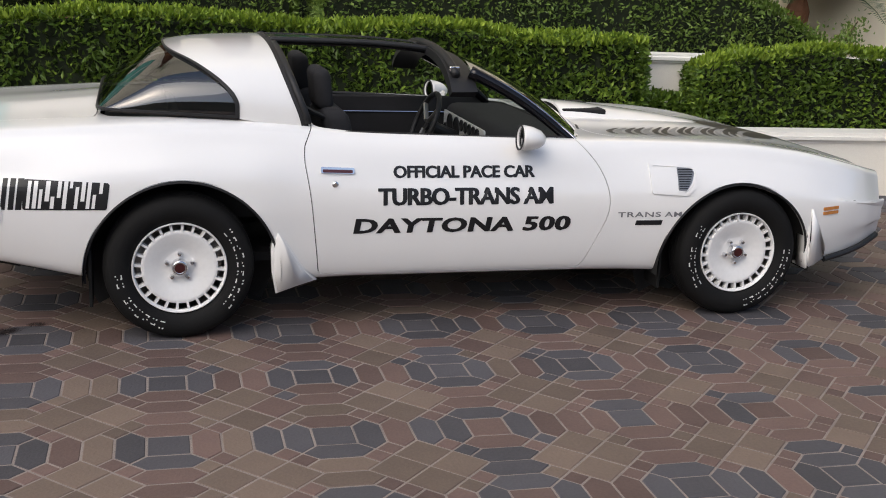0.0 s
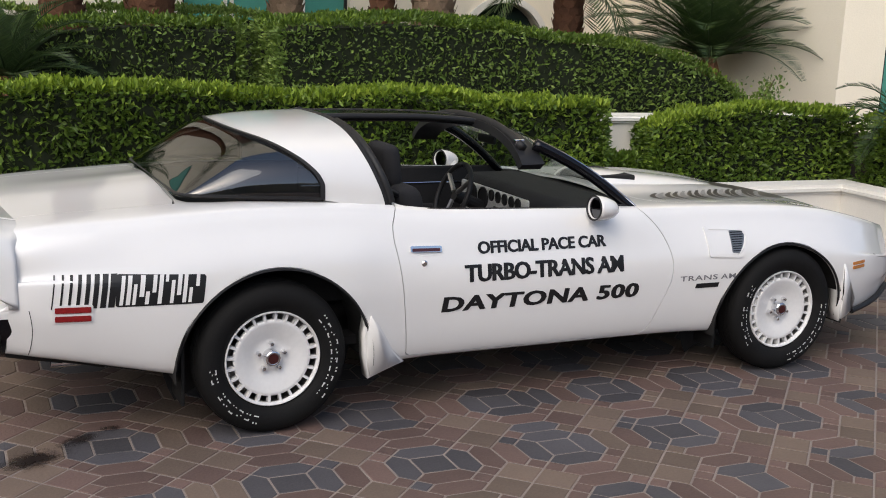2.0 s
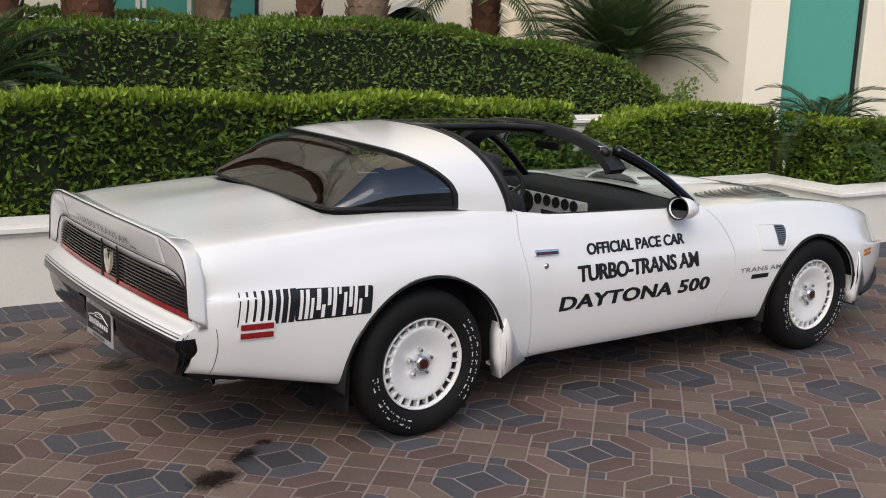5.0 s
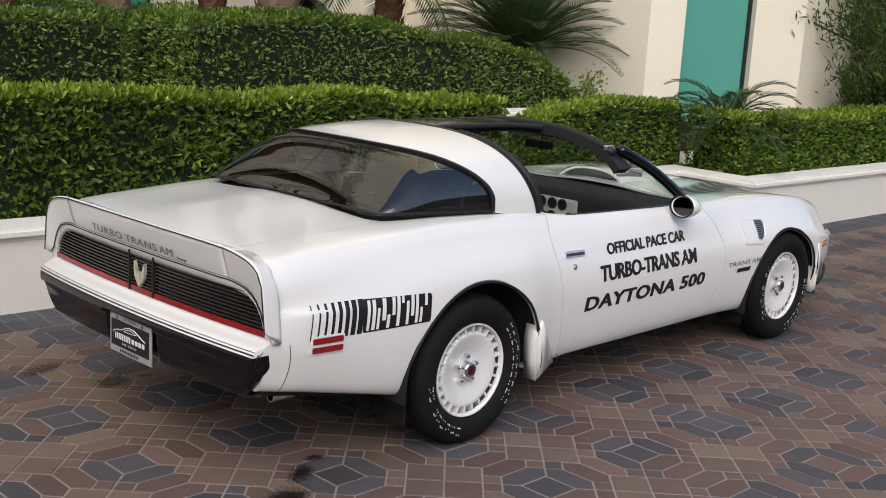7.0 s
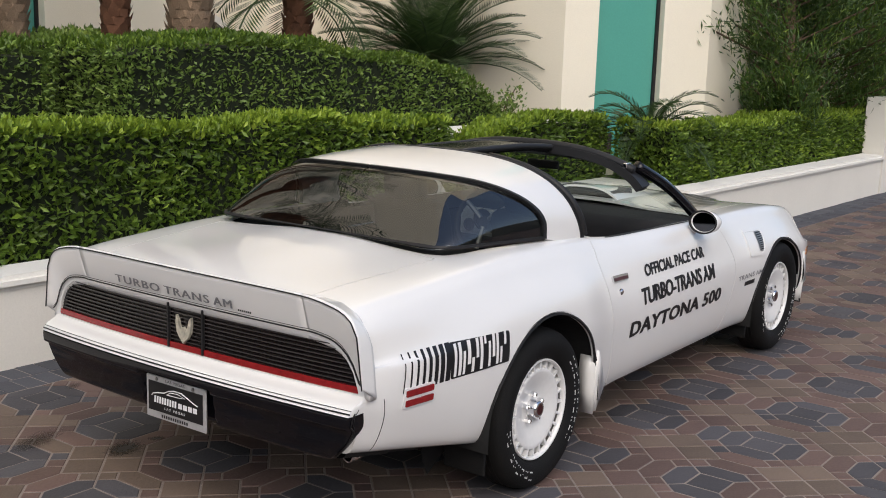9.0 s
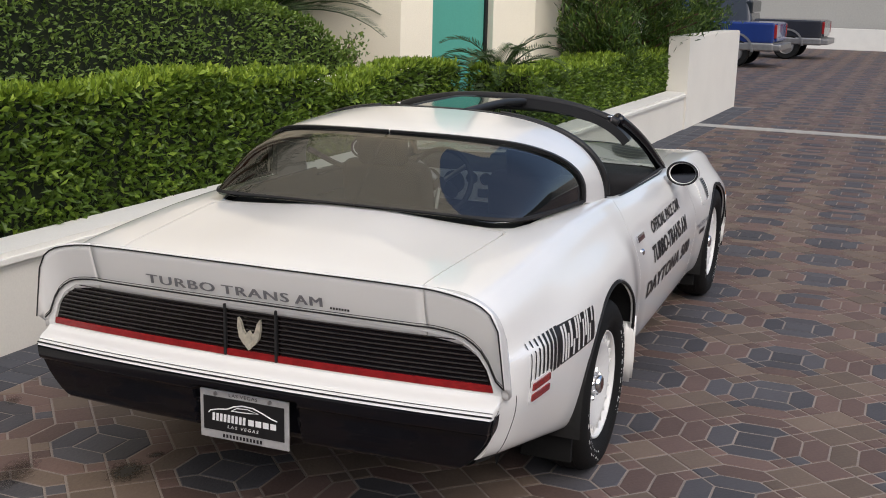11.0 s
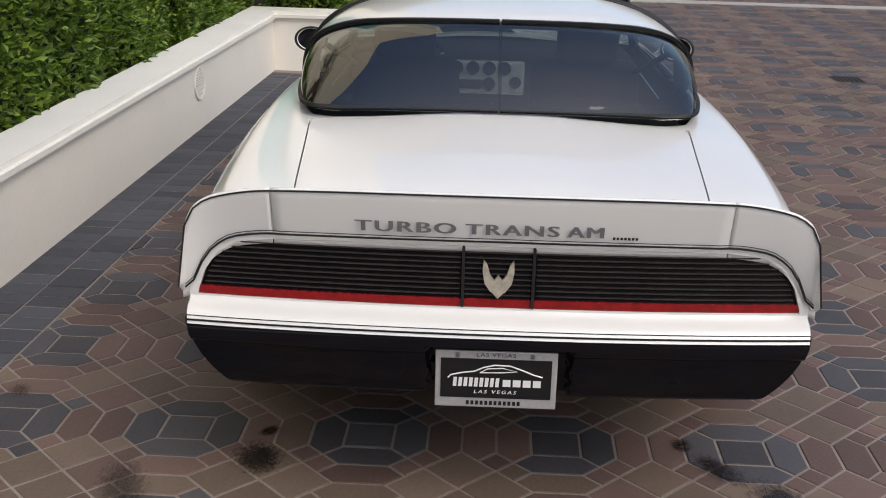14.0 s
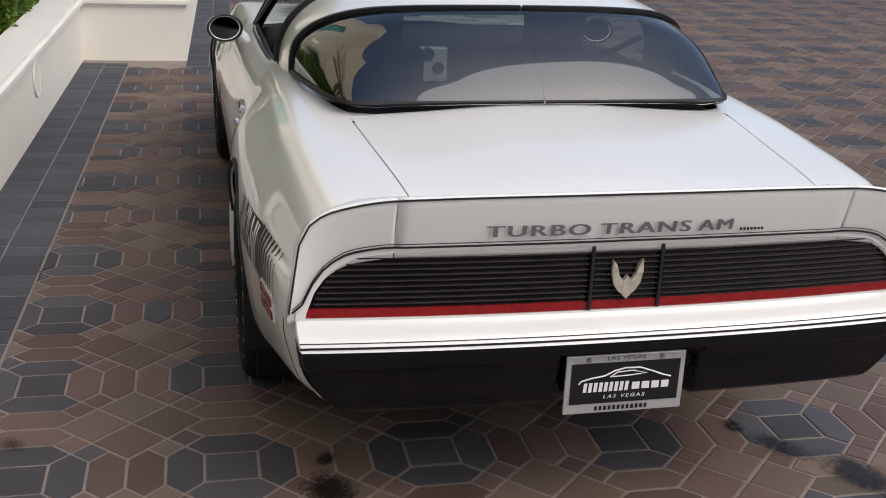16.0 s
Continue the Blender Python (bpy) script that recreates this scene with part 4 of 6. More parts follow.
# ---- wheels ----
def make_wheel():
    w = new("wheel")
    ty = [(0.204, -0.040), (0.206, -0.062), (0.225, -0.083), (0.262, -0.094), (0.292, -0.090), (0.312, -0.076), (0.322, -0.060), (0.327, -0.03), (0.328, 0.03), (0.320, 0.07), (0.29, 0.10), (0.24, 0.10), (0.205, 0.08)]
    tyre = part("tyre", lathe_bm(ty, 72), RUBBER, w, "black tyre with raised white marks", True)
    tyre.rotation_euler = (0, 0, 0)
    # tread grooves
    tr = bmesh.new()
    for a in (-0.034, -0.012, 0.012, 0.034):
        lathe_bm([(0.3275, a - 0.003), (0.3295, a - 0.0025), (0.3295, a + 0.0025), (0.3275, a + 0.003)], 72, "y", tr)
    part("tread_rib", tr, RUBBER, tyre)
    # white marks on the sidewall
    mk = bmesh.new()
    for a0, count, step, tall in ((128, 10, 8.6, 0.0), (-108, 9, 8.2, 0.0)):
        for k in range(count):
            if (a0 < 0 and k == 6):
                continue
            q = radians(a0 - 90 - k * step) if a0 > 0 else radians(a0 - k * step)
            wd, r0, r1 = 0.0105, 0.247, 0.277 + 0.006 * ((k * 7) % 3 == 0)
            cr, sr = math.cos(q), math.sin(q)
            for dq0, dq1, ra, rb in ((-wd, -wd + 0.0065, r0, r1), (-wd, wd, r1 - 0.005, r1) if k % 2 else (-wd, wd, r0, r0 + 0.005), (wd - 0.0065, wd, r0, r1 - 0.004 * (k % 3))):
                vs = []
                for rr, dd in ((ra, dq0), (rb, dq0), (rb, dq1), (ra, dq1)):
                    yy = -0.0955 if rr > 0.245 else -0.09
                    vs.append(mk.verts.new((rr * cr - dd * sr, np.interp(rr, [0.225, 0.262, 0.292], [-0.083, -0.094, -0.090]) - 0.0012, rr * sr + dd * cr)))
                mk.faces.new(vs)
    part("raised_marks", mk, LETTERWHITE, tyre, "raised white sidewall marks")["kind"] = "stuff"
    # rim: lip, turbine slots, dish
    rim = part("rim", lathe_bm([(0.203, -0.035), (0.207, -0.066), (0.204, -0.072), (0.199, -0.070), (0.196, -0.058), (0.194, -0.050)], 72), RIMWHITE, w, "white cast turbine wheel", True)
    part("rim_barrel", lathe_bm([(0.200, -0.05), (0.196, -0.02), (0.19, 0.06), (0.05, 0.06)], 48), DULLMETAL, rim)
    part("dish", lathe_bm([(0.166, -0.030), (0.167, -0.052), (0.163, -0.058), (0.150, -0.056), (0.12, -0.046), (0.085, -0.034), (0.070, -0.028), (0.060, -0.026), (0.0, -0.026)], 72), RIMWHITE, rim, "", True)
    vane = bmesh.new()
    box_bm(0.160, 0.197, -0.058, -0.025, -0.0055, 0.0055, 0.0, 1, vane)
    vm = bpy.data.meshes.new("vane")
    vane.to_mesh(vm)
    vane.free()
    vm.materials.append(RIMWHITE)
    for k in range(24):
        v = new("vane", vm)
        v.parent = rim
        v.rotation_euler = (0, radians(15 * k + 4), 0)
    hub = part("hub", lathe_bm([(0.036, -0.026), (0.036, -0.062), (0.032, -0.070), (0.024, -0.073), (0.022, -0.070), (0.0, -0.070)], 32), CHROME, rim, "chrome centre cap with a dark face", True)
    part("cap_face", lathe_bm([(0.022, -0.0715), (0.0, -0.0725)], 24), material("dark_red_cap", (0.05, 0.012, 0.012), 0.3), w)
    nut = lathe_bm([(0.011, -0.026), (0.011, -0.046), (0.008, -0.052), (0.0, -0.054)], 6)
    nm = bpy.data.meshes.new("lug_nut")
    nut.to_mesh(nm)
    nut.free()
    nm.materials.append(CHROME)
    for k in range(5):
        n = new("lug_nut", nm)
        n.parent = rim
        q = radians(90 + 72 * k)
        n.location = (0.058 * math.cos(q), 0, 0.058 * math.sin(q))
    return w


def copy_part(ob, parent, m):
    made = {}
    for o in (ob, *ob.children_recursive):
        made[o] = o.copy()
        scene.collection.objects.link(made[o])
        made[o].parent = made.get(o.parent, parent)
    made[ob].parent = parent
    made[ob].matrix_basis = m
    return made[ob]


# each wheel's tyre and rim sit directly under the car
proto = make_wheel()
spots = [pose(0, -0.826, 0.3275), pose(2.748, -0.810, 0.3275, 0, 37, 0), pose(0, 0.830, 0.3275, 0, 0, 180), pose(2.748, 0.810, 0.3275, 0, 0, 180)]
for m in spots:
    for ch in list(proto.children):
        c2 = copy_part(ch, car, m)
        if ch.name.startswith("cap_face"):
            c2.name = "hub_face"
for o in [proto, *proto.children_recursive]:
    bpy.data.objects.remove(o)

# ---- windscreen, pillars, mirrors, hood ----
U, V = np.meshgrid(np.linspace(-1, 1, 41), np.linspace(0, 1, 21), indexing="ij")
topx, topz = 1.385 + 0.03 * (1 - U ** 2), 1.230 - 0.055 * np.abs(U) ** 3
botx, botz = 1.875 + 0.20 * (1 - U ** 2), 0.862 + 0.022 * (1 - U ** 2)
WX_ = topx + (botx - topx) * V
WY_ = U * (0.575 + (0.725 - 0.575) * V)
WZ_ = topz + (botz - topz) * V + 0.03 * np.sin(V * math.pi)
sheet_part("windscreen", [cut_sheet(np.stack([WX_, WY_, WZ_], -1), [])], CLEAR, car, "raked clear windscreen")
for s in (-1, 1):
    k = 40 if s > 0 else 0
    pts = [(WX_[k, j] - 0.008, WY_[k, j], WZ_[k, j] + 0.002) for j in range(21)]
    part("pillar", tube_bm(pts, 0.024, 10, radii=[0.030 - 0.006 * j / 20 for j in range(21)]), BLACK, car, "black windscreen pillar", True)
    stripe("pillar_trim", [(x + 0.016, y + s * 0.016, z + 0.014) for x, y, z in pts], car, 0.004, CHROME)
part("cowl_seal", tube_bm([(WX_[i, 20] + 0.005, WY_[i, 20], WZ_[i, 20] - 0.004) for i in range(41)], 0.012, 6), TRIM, car)
part("roof_seal", tube_bm([(1.30, y, 1.257 - 0.085 * abs(y / 0.58) ** 2.6) for y in np.linspace(-0.60, 0.60, 30)], 0.022, 8), TRIM, car, "black padded roof seal", True)
for s in (-1, 1):
    part("roof_latch", box_bm(1.275, 1.325, s * 0.56 - 0.012, s * 0.56 + 0.012, 1.172, 1.20, 0.005), CHROME, car)
    part("roof_bar_seal", tube_bm([(x, s * 0.128, float(zr_(x)) - 0.012) for x in np.linspace(0.45, 1.32, 24)], 0.016, 8), TRIM, car, "", True)
    part("roof_edge_seal", tube_bm([(float(xo_(z)) + 0.012, s * y, z) for y, z in [(float(yb_(0.5) * math.cos(q) ** (2 / n_)), 0.93 + (1.272 - 0.93) * math.sin(q) ** (2 / n_)) for q in np.linspace(0.02, 1.30, 24)]], 0.017, 8), TRIM, car, "black weather seal", True)
    # door top sill
    part("door_sill", tube_bm([(x, s * yy, zz) for x, yy, zz in ((0.585, 0.738, 0.912), (0.75, 0.745, 0.905), (1.2, 0.752, 0.892), (1.6, 0.752, 0.880), (1.86, 0.735, 0.872))], 0.013, 8), TRIM, car, "black felt sill", True)
    stripe("sill_moulding", [(x, s * yy, zz) for x, yy, zz in ((0.57, 0.758, 0.909), (0.75, 0.764, 0.902), (1.2, 0.770, 0.889), (1.6, 0.770, 0.877), (1.90, 0.752, 0.869))], car, 0.004, CHROME)
    # mirror
    mir = lathe_bm([(0.0, 0.16), (0.022, 0.150), (0.040, 0.12), (0.052, 0.07), (0.056, 0.02), (0.055, 0.0), (0.049, 0.001), (0.047, 0.012), (0.0, 0.012)], 32, "x")
    for v in mir.verts:
        v.co.y *= 1.35
        v.co.z *= 1.0
    mr = part("door_mirror", mir, PAINT if s < 0 else PAINT, car, "white bullet-shaped door mirror", True)
    mr.location = (1.545, s * 0.885, 0.912)
    mr.rotation_euler = (0, radians(4), s * radians(6))
    mr.scale = (0.76, 1.05, 1.05)
    face = lathe_bm([(0.046, 0.010), (0.0, 0.010)], 32, "x")
    for v in face.verts:
        v.co.y *= 1.35
    part("mirror_glass", face, MIRRORM, mr)
    shell = lathe_bm([(0.056, 0.0), (0.0575, -0.006), (0.052, -0.008), (0.049, 0.0)], 32, "x")
    for v in shell.verts:
        v.co.y *= 1.35
    part("mirror_rim", shell, TRIM, mr)
    foot = bmesh.new()
    tube_bm([(1.60, s * 0.79, 0.845), (1.605, s * 0.81, 0.872), (1.615, s * 0.84, 0.895)], 0.02, 10, foot, [0.036, 0.024, 0.028])
    part("mirror_foot", foot, PAINT, car, "", True)


# hood bulge, open to the rear
U, V = np.meshgrid(np.linspace(0, 1, 40), np.linspace(-1, 1, 31), indexing="ij")
bw = 0.245 * (1 - 0.55 * U ** 2)
bh = 0.066 * (1 - U) ** 0.8
BX = 2.03 + 0.95 * U
BY = 0.10 + V * bw
BZ = np.array([[top_z(x, y) for x, y in zip(a, b)] for a, b in zip(BX, BY)]) + bh * (1 - np.abs(V) ** 3.2) - 0.004
sheet_part("hood_bulge", [cut_sheet(np.stack([bend(BX, BY), BY, BZ], -1), [])], PAINT, car, "raised hood bulge open to the rear", 0.012)
part("bulge_mouth", box_bm(2.045, 2.30, -0.10, 0.30, 0.86, 0.938, 0.01), UNDER, car)
part("cowl_vent", box_bm(1.95, 2.04, -0.60, 0.60, 0.845, 0.872, 0.004), TRIM, car, "black cowl grille")
# bird decal: fans of feathers
GOLD = material("faded_grey_vinyl", (0.22, 0.22, 0.21), 0.45, vary=0.2)
for s in (-1, 1):
    for k in range(17):
        t = k / 16
        x0, y0 = 3.18 - 0.92 * t, 0.10 + 0.26 * t
        x1, y1 = 3.05 - 0.86 * t - 0.02, 0.34 + 0.24 * min(1, t * 1.6)
        pts = []
        for j in range(7):
            q = j / 6
            x, y = x0 + (x1 - x0) * q - 0.05 * math.sin(q * math.pi), y0 + (y1 - y0) * q
            pts.append((x, y))
        b = bmesh.new()
        L, R_ = [], []
        for j, (x, y) in enumerate(pts):
            w = 0.016 * math.sin(math.pi * (0.12 + 0.85 * j / 6)) + 0.002
            zl, zr2 = top_z(x - w, y) + 0.003, top_z(x + w, y) + 0.003
            L.append(b.verts.new((float(bend(x - w, y)), s * y, zl)))
            R_.append(b.verts.new((float(bend(x + w, y)), s * y, zr2)))
        for j in range(6):
            b.faces.new((L[j], L[j + 1], R_[j + 1], R_[j]))
        part("decal_feather", b, DECAL if k % 3 else GOLD, car)
    b = bmesh.new()
    X, Y = np.meshgrid(np.linspace(2.85, 3.42, 24), np.linspace(0.0, 0.32, 14), indexing="ij")
    poly = [(2.86, 0.0), (2.92, 0.10), (2.98, 0.24), (3.10, 0.30), (3.24, 0.22), (3.30, 0.10), (3.41, 0.0)]
    Zt = np.array([[top_z(x, y) + 0.0026 for x, y in zip(a, c)] for a, c in zip(X, Y)])
    sheet_part("decal_body", [cut_sheet(np.stack([bend(X, Y), s * Y, Zt], -1), [-outline_distance(X, Y, poly + [(3.41, -0.1), (2.86, -0.1)])], s < 0)], DECAL, car)

# ---- cabin ----
def seat(y):
    st = part("seat", box_bm(0.80, 1.28, y - 0.235, y + 0.235, 0.36, 0.56, 0.06, 4), CLOTH, car, "black cloth bucket seat", True)
    b = box_bm(0.77, 0.91, y - 0.235, y + 0.235, 0.46, 0.99, 0.055, 4)
    for v in b.verts:
        v.co.x -= (v.co.z - 0.46) * 0.22
        v.co.y = y + (v.co.y - y) * (1 - 0.25 * max(0, v.co.z - 0.7))
    part("seat_back", b, CLOTH, st, "", True)
    b = box_bm(0.655, 0.745, y - 0.125, y + 0.125, 0.97, 1.17, 0.04, 4)
    for v in b.verts:
        v.co.x -= (v.co.z - 0.95) * 0.12
    part("headrest", b, CLOTH, st, "", True)


seat(-0.37)
seat(0.37)
part("rear_bench", box_bm(0.02, 0.42, -0.60, 0.60, 0.40, 0.60, 0.06, 4), CLOTH, car, "black rear bench", True)
b = box_bm(-0.12, 0.04, -0.60, 0.60, 0.55, 0.92, 0.05, 4)
part("rear_backrest", b, CLOTH, car, "", True)
part("parcel_shelf", box_bm(-0.31, -0.02, -0.60, 0.60, 0.915, 0.945, 0.01), CLOTH, car)
part("cabin_floor", box_bm(-0.3, 2.1, -0.70, 0.70, 0.30, 0.34), CLOTH, car)
part("console", box_bm(0.75, 1.72, -0.11, 0.11, 0.34, 0.56, 0.03, 3), CLOTH, car, "", True)
for s in (-1, 1):
    part("door_card", box_bm(0.60, 1.88, min(s * 0.715, s * 0.735), max(s * 0.715, s * 0.735), 0.33, 0.895, 0.01), CLOTH, car, "black inner door panel")
    part("armrest", box_bm(0.85, 1.45, min(s * 0.64, s * 0.72), max(s * 0.64, s * 0.72), 0.62, 0.68, 0.02, 3), CLOTH, car, "", True)
    stripe("door_card_trim", [(0.62, s * 0.712, 0.80), (1.86, s * 0.712, 0.80)], car, 0.004, CHROME)
    part("seat_belt", tube_bm([(0.50, s * 0.66, 1.05), (0.62, s * 0.60, 0.98), (0.72, s * 0.54, 0.93), (0.80, s * 0.50, 0.915)], 0.012, 6), TRIM, car)
    part("quarter_trim", box_bm(-0.2, 0.58, min(s * 0.655, s * 0.675), max(s * 0.655, s * 0.675), 0.5, 0.955, 0.005), CLOTH, car)
dash = part("dashboard", box_bm(1.60, 2.02, -0.70, 0.70, 0.62, 0.868, 0.06, 4), CLOTH, car, "black padded dashboard", True)
pn = box_bm(1.588, 1.602, -0.16, 0.66, 0.665, 0.825, 0.012, 3)
panel = part("instrument_panel", pn, DASHM, dash, "engine-turned metal instrument panel")
for y, z, r in ((0.50, 0.760, 0.058), (0.36, 0.760, 0.058), (0.595, 0.72, 0.034), (0.255, 0.79, 0.030), (0.175, 0.79, 0.030), (0.095, 0.79, 0.030), (0.015, 0.79, 0.030), (0.015, 0.715, 0.03), (-0.06, 0.79, 0.03), (-0.115, 0.725, 0.026)):
    gauge = lathe_bm([(r * 1.08, 0.0), (r * 1.08, -0.006), (r * 0.96, -0.008), (r * 0.92, -0.002), (0, -0.001)], 24, "x")
    gg = part("gauge", gauge, TRIM, panel, "round black gauge")
    gg.location = (1.587, y, z)
part("radio", box_bm(1.580, 1.59, 0.05, 0.22, 0.690, 0.735, 0.004), TRIM, panel)
# steering wheel, on the far side of the cabin
tw = Matrix.Translation((1.40, 0.37, 0.785)) @ Euler((0, radians(-68), 0)).to_matrix().to_4x4()
rim_pts = [tw @ Vector((0.178 * math.cos(q), 0.178 * math.sin(q), 0)) for q in np.linspace(0, 2 * math.pi, 41)]
sw = part("steering_wheel", tube_bm(rim_pts, 0.015, 10), TRIM, car, "black three-spoke steering wheel", True)
for q in (0, 2.2, -2.2):
    part("spoke", tube_bm([tw @ Vector((0.03 * math.cos(q + math.pi), 0.03 * math.sin(q + math.pi), -0.01)), tw @ Vector((0.17 * math.cos(q + math.pi), 0.17 * math.sin(q + math.pi), 0))], 0.014, 6), DULLMETAL, sw)
part("column", tube_bm([(1.41, 0.37, 0.78), (1.70, 0.37, 0.66)], 0.035, 12), TRIM, sw)
part("rear_view_mirror", box_bm(1.40, 1.42, -0.10, 0.10, 1.115, 1.16, 0.012, 3), TRIM, car)
part("mirror_stem", tube_bm([(1.425, 0, 1.135), (1.44, 0, 1.19)], 0.006, 6), TRIM, car)
part("gear_lever", tube_bm([(1.22, 0.0, 0.55), (1.19, 0.0, 0.70)], 0.008, 8, None, [0.007, 0.007]), CHROME, car)


# ---- planting ----
def leaf_material(name, color, light):
    m = bpy.data.materials.new(name)
    m.use_nodes = True
    t = m.node_tree
    b = t.nodes["Principled BSDF"]
    b.inputs["Roughness"].default_value = 0.45
    b.inputs["Specular IOR Level"].default_value = 0.4
    g, n, tc = t.nodes.new("ShaderNodeNewGeometry"), t.nodes.new("ShaderNodeTexNoise"), t.nodes.new("ShaderNodeTexCoord")
    n.inputs["Scale"].default_value = 2.2
    t.links.new(tc.outputs["Object"], n.inputs["Vector"])
    ramp = t.nodes.new("ShaderNodeValToRGB")
    ramp.color_ramp.elements[0].color, ramp.color_ramp.elements[1].color = (*[c * 0.55 for c in color], 1), (*light, 1)
    e = ramp.color_ramp.elements.new(0.6)
    e.color = (*color, 1)
    a = t.nodes.new("ShaderNodeMath")
    a.operation = "MULTIPLY_ADD"
    t.links.new(n.outputs["Fac"], a.inputs[0])
    a.inputs[1].default_value = 0.7
    s = t.nodes.new("ShaderNodeMath")
    s.operation = "MULTIPLY_ADD"
    t.links.new(g.outputs["Random Per Island"], s.inputs[0])
    s.inputs[1].default_value, s.inputs[2].default_value = 0.75, -0.25
    t.links.new(s.outputs[0], a.inputs[2])
    t.links.new(a.outputs[0], ramp.inputs["Fac"])
    t.links.new(ramp.outputs["Color"], b.inputs["Base Color"])
    tl, ad = t.nodes.new("ShaderNodeBsdfTranslucent"), t.nodes.new("ShaderNodeMixShader")
    ad.inputs[0].default_value = 0.22
    t.links.new(ramp.outputs["Color"], tl.inputs[0])
    t.links.new(b.outputs[0], ad.inputs[1])
    t.links.new(tl.outputs[0], ad.inputs[2])
    t.links.new(ad.outputs[0], t.nodes["Material Output"].inputs[0])
    return m


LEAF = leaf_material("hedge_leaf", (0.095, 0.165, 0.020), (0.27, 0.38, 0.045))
LEAFTOP = leaf_material("pale_hedge_leaf", (0.20, 0.30, 0.028), (0.42, 0.53, 0.07))
LEAFDARK = leaf_material("dark_hedge_leaf", (0.155, 0.245, 0.048), (0.29, 0.38, 0.075))
FROND = leaf_material("palm_leaf", (0.045, 0.085, 0.025), (0.11, 0.16, 0.05))
NEEDLE = leaf_material("podocarpus_leaf", (0.055, 0.11, 0.018), (0.20, 0.28, 0.04))
# near-black colour stands in for the shade deep inside the foliage
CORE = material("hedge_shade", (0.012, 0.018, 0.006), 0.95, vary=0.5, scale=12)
TWIG = material("twig_bark", (0.10, 0.065, 0.04), 0.9, vary=0.3)
BARK = material("palm_bark", (0.16, 0.075, 0.042), 0.95, vary=0.45, scale=14, fine=80, bump=0.6, island=0.8)
BARKP = material("pale_palm_bark", (0.27, 0.19, 0.125), 0.95, vary=0.4, scale=14, fine=80, bump=0.6, island=0.8)
RNG = np.random.default_rng(7)


def leaf_cloud(name, P, N, length, width, mat, parent, label="", spread=0.9, droop=0.0):
    """Folded leaves at points P that grow roughly along N."""
    n = len(P)
    d = N + RNG.normal(0, spread, (n, 3)) + np.array([0, 0, 0.25 - droop])
    d /= np.linalg.norm(d, axis=1)[:, None]
    r = RNG.normal(0, 1, (n, 3))
    w = np.cross(d, r)
    w /= np.linalg.norm(w, axis=1)[:, None]
    u = np.cross(w, d)
    L = (length * RNG.uniform(0.65, 1.25, n))[:, None]
    W = (width * RNG.uniform(0.7, 1.2, n))[:, None]
    base, tip = P, P + d * L
    mid = P + d * L * 0.58
    a, b = mid + w * W * 0.5 + u * W * 0.22, mid - w * W * 0.5 + u * W * 0.22
    V = np.stack([base, a, tip, b], 1).reshape(-1, 3)
    idx = np.arange(n)[:, None] * 4
    F = np.concatenate([idx + np.array([0, 1, 2]), idx + np.array([0, 2, 3])], 0)
    F = np.stack([idx + np.array([0, 1, 2]), idx + np.array([0, 2, 3])], 1).reshape(-1, 3)
    me = bpy.data.meshes.new(name)
    me.from_pydata(V.tolist(), [], F.tolist())
    me.materials.append(mat)
    ob = new(name, me)
    ob.parent = parent
    ob["kind"] = "stuff"
    if label:
        ob["label"] = label
    return ob


